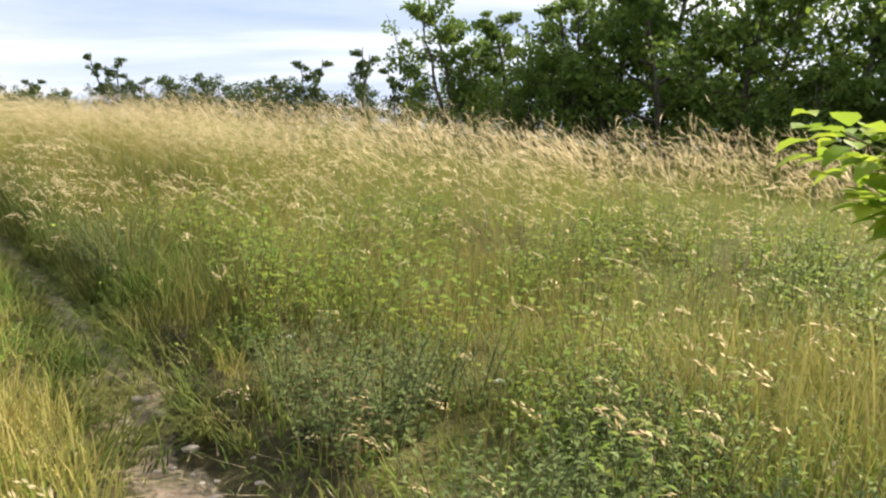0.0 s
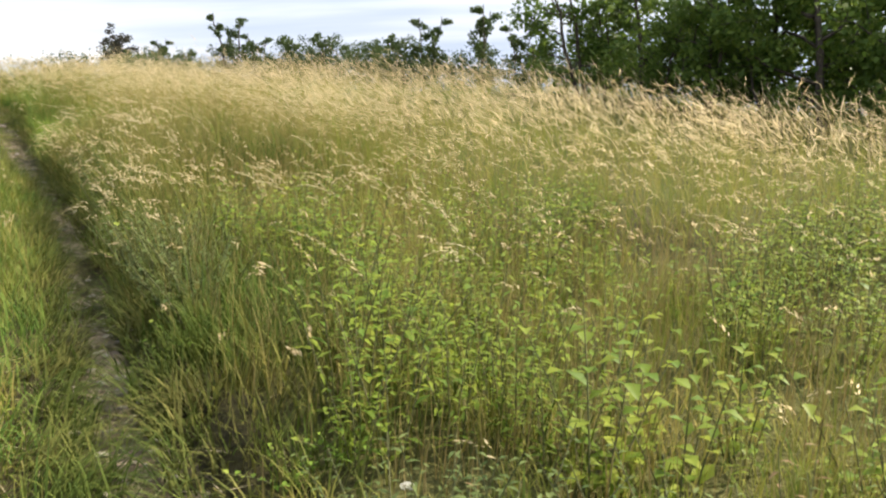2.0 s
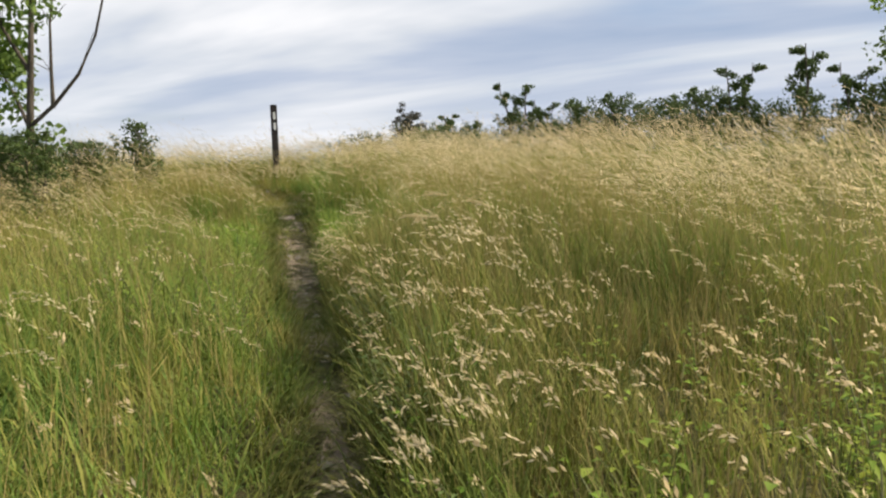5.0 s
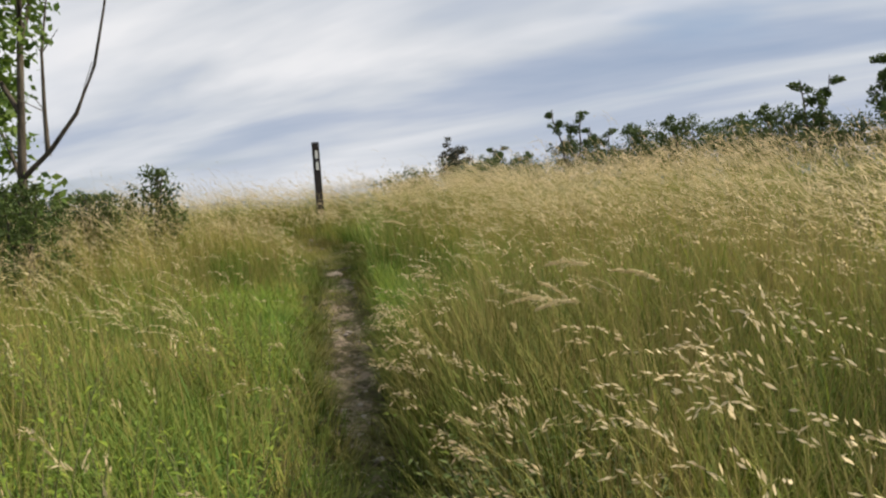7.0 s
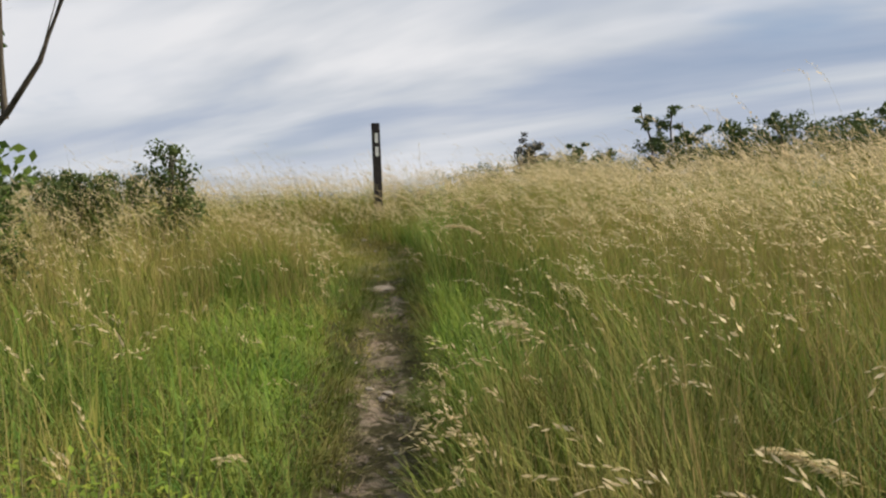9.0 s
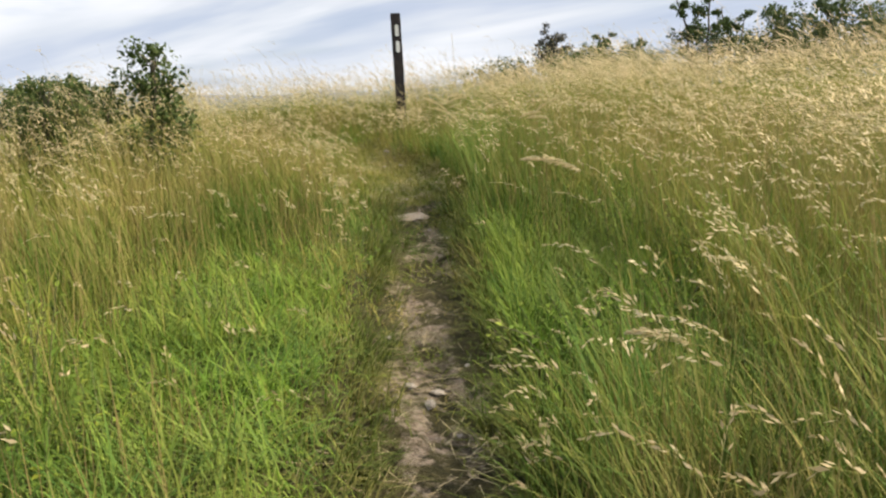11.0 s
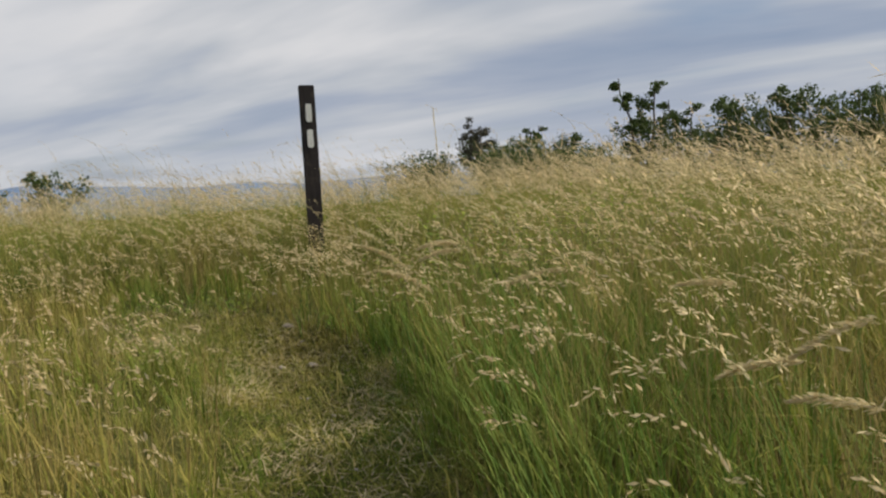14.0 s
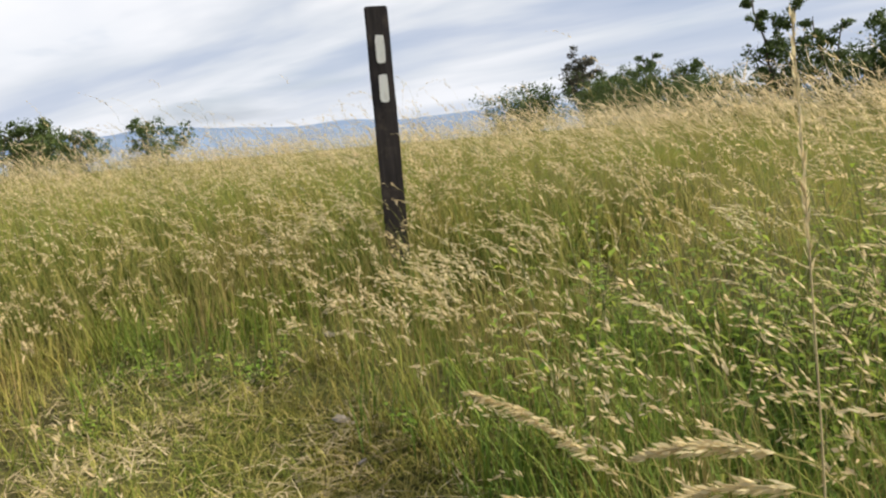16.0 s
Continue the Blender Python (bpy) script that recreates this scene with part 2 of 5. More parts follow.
# ---- shape of the land ----
PATH_Y = np.array([-4, -2, -0.4, 0.5, 1.2, 1.8, 2.3, 2.9, 3.5, 4.5, 7.0, 8.6, 10.3, 11.7, 13.0, 14.2, 15.6, 17.0, 18.2, 19.0, 20.0])
PATH_X = np.array([0.2, 0.12, 0.02, -0.06, -0.27, -0.47, -0.78, -1.15, -1.52, -2.15, -3.85, -4.95, -6.4, -7.4, -8.45, -9.3, -10.45, -11.75, -12.95, -14.0, -15.6])
_y = np.linspace(-4, 20, 241)
_x = np.convolve(np.pad(np.interp(_y, PATH_Y, PATH_X), 6, mode="edge"), np.ones(13) / 13, mode="valid")
LINE = np.stack([_x, _y], 1)


def path_gap(x, y):
    """Distance from the middle of the path, and the side (+ on the right hand of the walker)."""
    x, y = np.asarray(x, float).ravel(), np.asarray(y, float).ravel()
    best, side = np.full(x.shape, 1e9), np.zeros(x.shape)
    for (ax, ay), (bx, by) in zip(LINE[:-1:3], LINE[3::3]):
        dx, dy = bx - ax, by - ay
        t = np.clip(((x - ax) * dx + (y - ay) * dy) / (dx * dx + dy * dy), 0, 1)
        ex, ey = x - ax - t * dx, y - ay - t * dy
        d = np.hypot(ex, ey)
        nearer = d < best
        best[nearer] = d[nearer]
        side[nearer] = np.sign(dy * ex - dx * ey)[nearer]
    best = np.maximum(best - 0.04 + 0.03 * smooth(3.2, 4.4, y) - 0.105 * smooth(9.6, 11.8, y), 0.35 * best)
    return best + 0.7 * smooth(17.4, 18.4, y), side


def smooth(a, b, v):
    t = np.clip((v - a) / (b - a), 0, 1)
    return t * t * (3 - 2 * t)


def waves(x, y, size, seed):
    """Soft value between about -1 and 1 that wanders over the land with bumps of that size."""
    r = np.random.RandomState(seed)
    v = 0.0
    for k in range(5):
        a, f, p = r.uniform(0, 6.28), 6.28 / size * r.uniform(0.55, 1.5), r.uniform(0, 6.28)
        v = v + np.sin((x * np.cos(a) + y * np.sin(a)) * f + p)
    return v / 2.6


def land(x, y):
    x, y = np.asarray(x, float), np.asarray(y, float)
    s = -0.574 * x + 0.819 * y
    v = 0.819 * x + 0.574 * y
    z = 0.62 + 0.022 * np.clip(s, -40, 26) + 0.37 * smooth(14, 25, s) - 0.012 * np.clip(s - 26, 0, 40) - 0.12 * smooth(2, -8, v) * smooth(20, 27, s)
    z = z + 0.6 * np.exp(-((x - 1) ** 2 + (y - 29) ** 2) / 80.0)
    z = z + 0.05 * waves(x, y, 5.0, 3) + 0.02 * waves(x, y, 1.3, 5)
    far = np.hypot(x + 12, y - 30)
    z = z - 85 * smooth(55, 900, far) - 3.0 * smooth(34, 75, far) * smooth(0, 30, -x - 0.5 * y + 10)
    d, _ = path_gap(x, y)
    d = d.reshape(x.shape)
    return z - 0.10 * np.exp(-(d / 0.32) ** 2)


# ---- mesh helpers ----
def mesh_from(name, co, quads, mats, index=None, tris=None):
    me = bpy.data.meshes.new(name)
    co = np.ascontiguousarray(co, dtype=np.float32)
    me.vertices.add(len(co))
    me.vertices.foreach_set("co", co.ravel())
    q = np.asarray(quads, np.int32)
    me.loops.add(q.size)
    me.loops.foreach_set("vertex_index", q.ravel())
    me.polygons.add(len(q))
    me.polygons.foreach_set("loop_start", np.arange(0, q.size, q.shape[1], dtype=np.int32))
    for m in mats:
        me.materials.append(m)
    if index is not None:
        me.polygons.foreach_set("material_index", np.asarray(index, np.int32))
    me.update(calc_edges=True)
    return me


def smooth_shade(me):
    me.polygons.foreach_set("use_smooth", np.ones(len(me.polygons), dtype=bool))
    return me


def bm_mesh(name, bm, mat, shade=False):
    me = bpy.data.meshes.new(name)
    bm.to_mesh(me)
    bm.free()
    me.materials.append(mat)
    if shade:
        smooth_shade(me)
    return me


def part(name, me, parent, label=""):
    ob = new(name, me)
    ob.parent = parent
    return tagged(ob, label) if label else ob


def ribbons(base, length, width, azimuth, lean, bend, steps, face=None, taper=0.15, power=1.0):
    """Blades that rise from base, lean towards azimuth and bend over along their length.
    Returns vertices, quads (steps a blade, in order), tips and tip directions."""
    n = len(base)
    t = (np.arange(steps) + 0.5) / steps
    th = lean[:, None] + bend[:, None] * t[None, :] ** power
    step = (length / steps)[:, None]
    out = np.cumsum(np.sin(th) * step, 1)
    up = np.cumsum(np.cos(th) * step, 1)
    zero = np.zeros((n, 1))
    out, up = np.concatenate([zero, out], 1), np.concatenate([zero, up], 1)
    ca, sa = np.cos(azimuth)[:, None], np.sin(azimuth)[:, None]
    mid = np.stack([base[:, 0:1] + out * ca, base[:, 1:2] + out * sa, base[:, 2:3] + up], 2)
    f = azimuth + math.pi / 2 if face is None else face
    w = width[:, None] * 0.5 * (1 - (1 - taper) * (np.arange(steps + 1) / steps)[None, :] ** 1.6)
    off = np.stack([np.cos(f)[:, None] * w, np.sin(f)[:, None] * w, np.zeros_like(w)], 2)
    co = np.stack([mid - off, mid + off], 2).reshape(-1, 3)
    first = (np.arange(n) * (steps + 1) * 2)[:, None] + np.arange(steps)[None, :] * 2
    quads = np.stack([first, first + 1, first + 3, first + 2], 2).reshape(-1, 4)
    return co, quads, mid, th


def diamonds(centre, axis, side, length, width):
    """Small lens-shaped pieces: four corners each."""
    a = axis * (length * 0.5)[:, None]
    b = side * (width * 0.5)[:, None]
    co = np.stack([centre - a, centre + b - a * 0.1, centre + a, centre - b - a * 0.1], 1).reshape(-1, 3)
    return co, np.arange(len(centre) * 4).reshape(-1, 4)


class Pile:
    """Collects pieces for one joined mesh."""

    def __init__(self):
        self.co, self.q, self.mi, self.n = [], [], [], 0

    def add(self, co, quads, index):
        self.co.append(co)
        self.q.append(quads + self.n)
        self.mi.append(np.full(len(quads), index, np.int32) if np.isscalar(index) else index)
        self.n += len(co)

    def mesh(self, name, mats):
        return mesh_from(name, np.concatenate(self.co), np.concatenate(self.q), mats, np.concatenate(self.mi))


def unit(v):
    return v / np.maximum(np.linalg.norm(v, axis=1, keepdims=True), 1e-9)


# ---- ground ----
def steps_out(a, b, fine):
    inner = np.arange(a, b + fine, fine)
    grow = np.cumsum(fine * 1.19 ** np.arange(1, 50))
    grow = grow[grow < 4400]
    return np.concatenate([(a - grow)[::-1], inner, b + grow])


gx, gy = steps_out(-16, 4, 0.21), steps_out(-3, 20, 0.21)
GX, GY = np.meshgrid(gx, gy)
GZ = land(GX, GY) - 0.06 * np.exp(-(path_gap(GX, GY)[0].reshape(GX.shape) / 0.40) ** 4)
nx, ny = len(gx), len(gy)
ii = (np.arange(ny - 1)[:, None] * nx + np.arange(nx - 1)[None, :]).ravel()
ground_me = mesh_from("ground", np.stack([GX, GY, GZ], 2).reshape(-1, 3), np.stack([ii, ii + 1, ii + nx + 1, ii + nx], 1), [M_SOIL])
ground = tagged(new("ground", smooth_shade(ground_me)), "brown-green soil of a gently rising grassy hill", "ground", kind="structure")


def make_path():
    rows = LINE[8:198]
    tang = unit(np.gradient(rows, axis=0))
    nrm = np.stack([tang[:, 1], -tang[:, 0]], 1)
    r = np.random.RandomState(4)
    end = smooth(198, 175, np.arange(8, 198)) + 0.05
    wl = ((0.125 - 0.03 * smooth(3.2, 4.4, rows[:, 1]) + 0.12 * smooth(9.6, 11.8, rows[:, 1])) + 0.055 * waves(rows[:, 0], rows[:, 1], 1.2, 8) + r.uniform(-0.015, 0.015, len(rows))) * end
    wr = ((0.115 - 0.03 * smooth(3.2, 4.4, rows[:, 1]) + 0.11 * smooth(9.6, 11.8, rows[:, 1])) + 0.055 * waves(rows[:, 0], rows[:, 1], 1.0, 9) + r.uniform(-0.015, 0.015, len(rows))) * end
    k = 37
    off = np.linspace(-0.64, 0.64, k)
    pos = rows[:, None, :] + nrm[:, None, :] * off[None, :, None]
    z = land(pos[:, :, 0], pos[:, :, 1]) - 0.07 * smooth(0.46, 0.64, np.abs(off))[None, :] + r.normal(0, 0.007, (len(rows), k)) + 0.02 * waves(pos[:, :, 0], pos[:, :, 1], 0.8, 20) + 0.016 * waves(pos[:, :, 0], pos[:, :, 1], 0.35, 19)
    wide = np.where(off[None, :] < 0, wl[:, None], wr[:, None])
    trod = 1 - smooth(0.55, 1.6, np.abs(off)[None, :] / np.maximum(wide, 0.01))
    trod = trod * (1 - 0.3 * smooth(3.0, 4.2, rows[:, 1]) - 0.2 * smooth(9.0, 12.0, rows[:, 1]))[:, None] - (0.42 * np.clip(waves(pos[:, :, 0], pos[:, :, 1], 1.1, 91), 0, 1)) - 0.45 * np.clip(waves(pos[:, :, 0], pos[:, :, 1], 0.33, 93), 0, 1)
    co = np.concatenate([pos, z[:, :, None]], 2).reshape(-1, 3)
    i0 = (np.arange(len(rows) - 1)[:, None] * k + np.arange(k - 1)[None, :]).ravel()
    me = mesh_from("path", co, np.stack([i0, i0 + 1, i0 + k + 1, i0 + k], 1), [M_PATH])
    me.attributes.new("trod", "FLOAT", "POINT").data.foreach_set("value", np.ascontiguousarray(trod.ravel(), dtype=np.float32))
    return tagged(new("path", smooth_shade(me)), "narrow trodden footpath of bare stony earth through grass", "path", kind="structure")


footpath = make_path()


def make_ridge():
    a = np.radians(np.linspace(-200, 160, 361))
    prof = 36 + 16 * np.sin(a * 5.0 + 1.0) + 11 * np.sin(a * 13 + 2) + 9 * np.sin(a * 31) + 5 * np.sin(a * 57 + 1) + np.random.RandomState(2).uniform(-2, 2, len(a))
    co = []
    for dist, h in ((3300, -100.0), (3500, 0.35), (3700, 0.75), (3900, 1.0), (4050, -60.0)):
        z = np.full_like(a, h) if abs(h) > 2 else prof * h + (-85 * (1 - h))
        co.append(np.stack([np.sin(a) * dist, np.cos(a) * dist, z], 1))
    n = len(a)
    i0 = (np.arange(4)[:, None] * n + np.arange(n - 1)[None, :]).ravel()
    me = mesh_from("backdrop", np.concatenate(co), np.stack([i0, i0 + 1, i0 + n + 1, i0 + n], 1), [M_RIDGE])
    tagged(new("backdrop", smooth_shade(me)), "long wooded ridge, tinted blue for haze, far beyond the valley", "hills", kind="structure")


make_ridge()


# ---- marker post ----
def make_post(x, y):
    z = float(land(np.array([x]), np.array([y]))[0])
    root = tagged(new("trail_post"), "dark brown square wooden trail post with two white blazes", "post")
    root.matrix_world = pose(x, y, z, 0, 0, 41)
    top = 3.275 - z
    bm = bmesh.new()
    bmesh.ops.create_cube(bm, size=1)
    bmesh.ops.scale(bm, vec=(0.142, 0.142, top + 0.3), verts=bm.verts)
    bmesh.ops.translate(bm, vec=(0, 0, (top - 0.3) / 2), verts=bm.verts)
    bmesh.ops.subdivide_edges(bm, edges=[e for e in bm.edges if abs(e.verts[0].co.z - e.verts[1].co.z) > 0.5], cuts=24)
    bmesh.ops.bevel(bm, geom=[e for e in bm.edges if e.calc_face_angle(0) > 1.0], offset=0.008, segments=2, affect="EDGES")
    for v in bm.verts:
        v.co.x += 0.0035 * noise.noise(Vector((v.co.x * 9, v.co.y * 9, v.co.z * 5)))
        v.co.y += 0.0035 * noise.noise(Vector((v.co.x * 9 + 5, v.co.y * 9, v.co.z * 5)))
        if v.co.z > top - 0.02:
            v.co.z += 0.006 * noise.noise(Vector((v.co.x * 25, v.co.y * 25, 3)))
    part("post_body", bm_mesh("post_body", bm, M_POST), root)
    for up in (0.272, 0.505):
        bm = bmesh.new()
        w, h = 0.028, 0.083
        ring = []
        r = random.Random(int(up * 1000))
        for i in range(28):
            a = i / 28 * 2 * math.pi
            cx, cz = math.cos(a), math.sin(a)
            k = max(abs(cx), abs(cz)) ** 0.85
            ring.append(bm.verts.new((w * cx / k + r.uniform(-0.0015, 0.0015), 0, h * cz / k + r.uniform(-0.002, 0.002))))
        face = bm.faces.new(ring)
        made = bmesh.ops.extrude_face_region(bm, geom=[face])
        bmesh.ops.translate(bm, vec=(0, -0.003, 0), verts=[v for v in made["geom"] if isinstance(v, bmesh.types.BMVert)])
        bmesh.ops.recalc_face_normals(bm, faces=bm.faces)
        bmesh.ops.translate(bm, vec=(0.006, -0.0735, top - up + 0.02), verts=bm.verts)
        part("blaze", bm_mesh("blaze", bm, M_PAINT), root, "upright white painted rectangle")


make_post(-13.632, 19.430)


# ---- trees, bushes and shrubs ----
def tube(points, radii, sides=6):
    """A tapered tube along points."""
    pts = np.array(points)
    tang = unit(np.gradient(pts, axis=0))
    ref = np.where(np.abs(tang[:, 2:3]) > 0.9, np.array([[1.0, 0, 0]]), np.array([[0, 0, 1.0]]))
    u = unit(np.cross(tang, ref))
    v = np.cross(tang, u)
    a = np.arange(sides) / sides * 2 * math.pi
    co = pts[:, None, :] + (u[:, None, :] * np.cos(a)[None, :, None] + v[:, None, :] * np.sin(a)[None, :, None]) * np.array(radii)[:, None, None]
    k = len(pts)
    i = np.arange(k - 1)[:, None] * sides
    j = np.arange(sides)[None, :]
    q = np.stack([i + j, i + (j + 1) % sides, i + sides + (j + 1) % sides, i + sides + j], 2).reshape(-1, 4)
    return co.reshape(-1, 3), q


def leaf_cloud(centres, spread, per, size, r, flat=0.75):
    n = len(centres) * per
    ball = unit(r.normal(0, 1, (n, 3))) * (r.uniform(0, 1, n) ** 0.5)[:, None] * 1.5
    c = np.repeat(centres, per, 0) + ball * np.repeat(spread, per)[:, None] * np.array([1, 1, flat])
    ax = unit(r.normal(0, 1, (n, 3)) + np.array([0, 0, -0.25]))
    sd = unit(np.cross(ax, r.normal(0, 1, (n, 3))))
    s = size * r.uniform(0.6, 1.3, n)
    return diamonds(c, ax, sd, s, s * 0.62)


def make_tree(name, label, category, tall, wide, clear, limbs, leaves, size, seed, mat, stems=1, bare=0.15):
    """A tree or bush: stems, limbs with twigs, and a crown of clumps of small leaves."""
    r = np.random.RandomState(seed)
    root = tagged(new(name), label, category)
    tips, spread = [], []
    for s in range(stems):
        lean = r.uniform(-0.16, 0.16, 2) * (2.2 if stems > 1 else 1)
        n = 9
        hz = np.linspace(-0.15, tall * r.uniform(0.8, 0.95), n)
        wob = np.cumsum(r.normal(0, 0.035 * tall / n * 3, (n, 2)), 0)
        pts = np.stack([lean[0] * hz + wob[:, 0] + (r.uniform(-0.3, 0.3) * wide * 0.3 if stems > 1 else 0), lean[1] * hz + wob[:, 1], hz], 1)
        rad = np.linspace(0.022 * tall / stems ** 0.5, 0.004 * tall, n)
        co, q = tube(pts, rad, 6)
        trunk = part("trunk", smooth_shade(mesh_from("trunk", co, q, [M_BARK])), root)
        for k in range(limbs):
            f = clear + (0.97 - clear) * (k + r.uniform(0, 0.8)) / limbs
            b = np.array([np.interp(f * tall * 0.85, hz, pts[:, i]) for i in range(3)])
            az = r.uniform(0, 6.28)
            reach = wide * 0.5 * r.uniform(0.55, 1.1) * (1.05 - 0.55 * max(0, f - 0.45) / 0.55)
            rise = reach * r.uniform(0.25, 0.95)
            m = 6
            t = np.linspace(0, 1, m)[:, None]
            lp = b + np.concatenate([np.cos(az) * reach * t, np.sin(az) * reach * t, rise * t ** 1.3], 1)
            lp[1:] += np.cumsum(r.normal(0, 0.05 * reach, (m - 1, 3)), 0)
            pile = Pile()
            pile.add(*tube(lp, np.linspace(0.009 * tall / stems ** 0.5, 0.0022 * tall, m), 4), 0)
            for w in range(2):
                i = r.randint(2, m)
                tp = lp[i] + np.outer(np.linspace(0, 1, 4), r.normal(0, 0.26 * reach, 3) + np.array([0, 0, 0.16 * reach]))
                pile.add(*tube(tp, np.linspace(0.003 * tall, 0.001 * tall, 4), 3), 0)
                tips.append(tp[-1])
                spread.append(0.16 * reach + 0.06)
            part("limb", pile.mesh("limb", [M_BARK]), trunk)
            for i in range(2, m):
                if r.uniform() > bare:
                    tips.append(lp[i])
                    spread.append(0.17 * reach + 0.07)
        tips.append(pts[-1])
        spread.append(0.07 * wide)
    tips, spread = np.array(tips), np.array(spread)
    keep = r.uniform(0, 1, len(tips)) > bare
    tips, spread = tips[keep], spread[keep]
    per = max(4, leaves // len(tips))
    co, q = leaf_cloud(tips, spread, per, size, r)
    part("crown", mesh_from("crown", co, q, [mat]), root)
    return root


def stand(ob, x, y, turn=0.0, k=1.0, sink=0.0):
    ob.matrix_world = pose(x, y, float(land(np.array([x]), np.array([y]))[0]) - sink, 0, 0, turn) @ Matrix.Diagonal((k, k, k, 1))
    return ob


def plant(ob, x, y, turn=0.0, k=1.0, label=""):
    k = k / ob.scale[0]
    c = copy_thing(ob, pose(x, y, float(land(np.array([x]), np.array([y]))[0]), 0, 0, turn) @ Matrix.Diagonal((k, k, k, 1)))
    return tagged(c, label) if label else c


def half_bare_tree(x, y):
    """A leaning young tree with leafy limbs on one side and a long bare limb on the other."""
    r = np.random.RandomState(44)
    root = tagged(new("tree"), "half-bare young tree with thin dark limbs", "tree")
    trunk = np.array([(0, 0, -0.2), (0.03, 0.02, 0.6), (0.02, 0.04, 1.3), (0.1, 0.05, 2.0), (0.2, 0.06, 2.8), (0.24, 0.1, 3.6), (0.3, 0.1, 4.5)])
    stem = part("trunk", smooth_shade(mesh_from("trunk", *tube(trunk, np.linspace(0.065, 0.015, 7), 7), [M_BARK])), root)
    limbs = [[(0.06, 0.04, 1.35), (0.42, 0.12, 1.6), (0.78, 0.2, 1.95), (1.05, 0.26, 2.4), (1.25, 0.28, 2.95), (1.5, 0.3, 3.8)],
             [(0.38, 0.12, 1.55), (0.42, 0.1, 2.0), (0.44, 0.12, 2.6), (0.56, 0.16, 3.2)],
             [(0.1, 0.05, 2.0), (-0.3, 0.0, 2.6), (-0.7, -0.1, 3.1), (-1.0, -0.2, 3.7)],
             [(0.02, 0.04, 1.3), (-0.4, 0.2, 1.7), (-0.8, 0.3, 2.1), (-1.2, 0.35, 2.7)],
             [(0.2, 0.06, 2.8), (0.5, -0.1, 3.3), (0.66, -0.2, 3.9), (0.72, -0.2, 4.5)],
             [(0.2, 0.06, 2.7), (-0.1, 0.4, 3.2), (-0.4, 0.7, 3.8), (-0.5, 0.8, 4.4)]]
    tips, spread = [], []
    for k, limb in enumerate(limbs):
        pile = Pile()
        lp = np.array(limb)
        pile.add(*tube(lp, np.linspace(0.03, 0.008, len(lp)), 5), 0)
        for w in range(5):
            i = r.randint(1, len(lp))
            tp = lp[i] + np.outer(np.linspace(0, 1, 4), np.append(r.normal(0, 0.16, 2), r.uniform(0.1, 0.5)))
            pile.add(*tube(tp, np.linspace(0.008, 0.003, 4), 3), 0)
            if k > 1 or (k == 1 and w < 2):
                tips.append(tp[-1])
                spread.append(0.2)
        part("limb", pile.mesh("limb", [M_BARK]), stem)
        if k > 1:
            for i in range(1, len(lp)):
                tips.append(lp[i])
                spread.append(0.24)
    for z in (0.6, 0.9, 1.2, 1.6, 2.0, 2.3, 2.6, 3.0, 3.4, 3.7, 4.0, 4.3):
        tips.append(np.array([r.uniform(-0.5, 0.15), r.uniform(-0.3, 0.3), z]))
        spread.append(0.25)
    co, q = leaf_cloud(np.array(tips), np.array(spread), 90, 0.1, r)
    part("crown", mesh_from("crown", co, q, [M_CROWN]), root)
    stand(root, x, y, 0, 1.09)


def top_of(ob):
    """Height of the highest leaf of an unscaled tree."""
    crown = [c for c in ob.children if c.name.startswith("crown")][0].data
    co = np.empty(len(crown.vertices) * 3, np.float32)
    crown.vertices.foreach_get("co", co)
    return float(np.percentile(co[2::3], 99.7))


def rise_to(ob, x, y, top):
    """The scale at which ob, standing at x, y, reaches up to that height."""
    return (top - float(land(np.array([x]), np.array([y]))[0])) / top_of(ob)


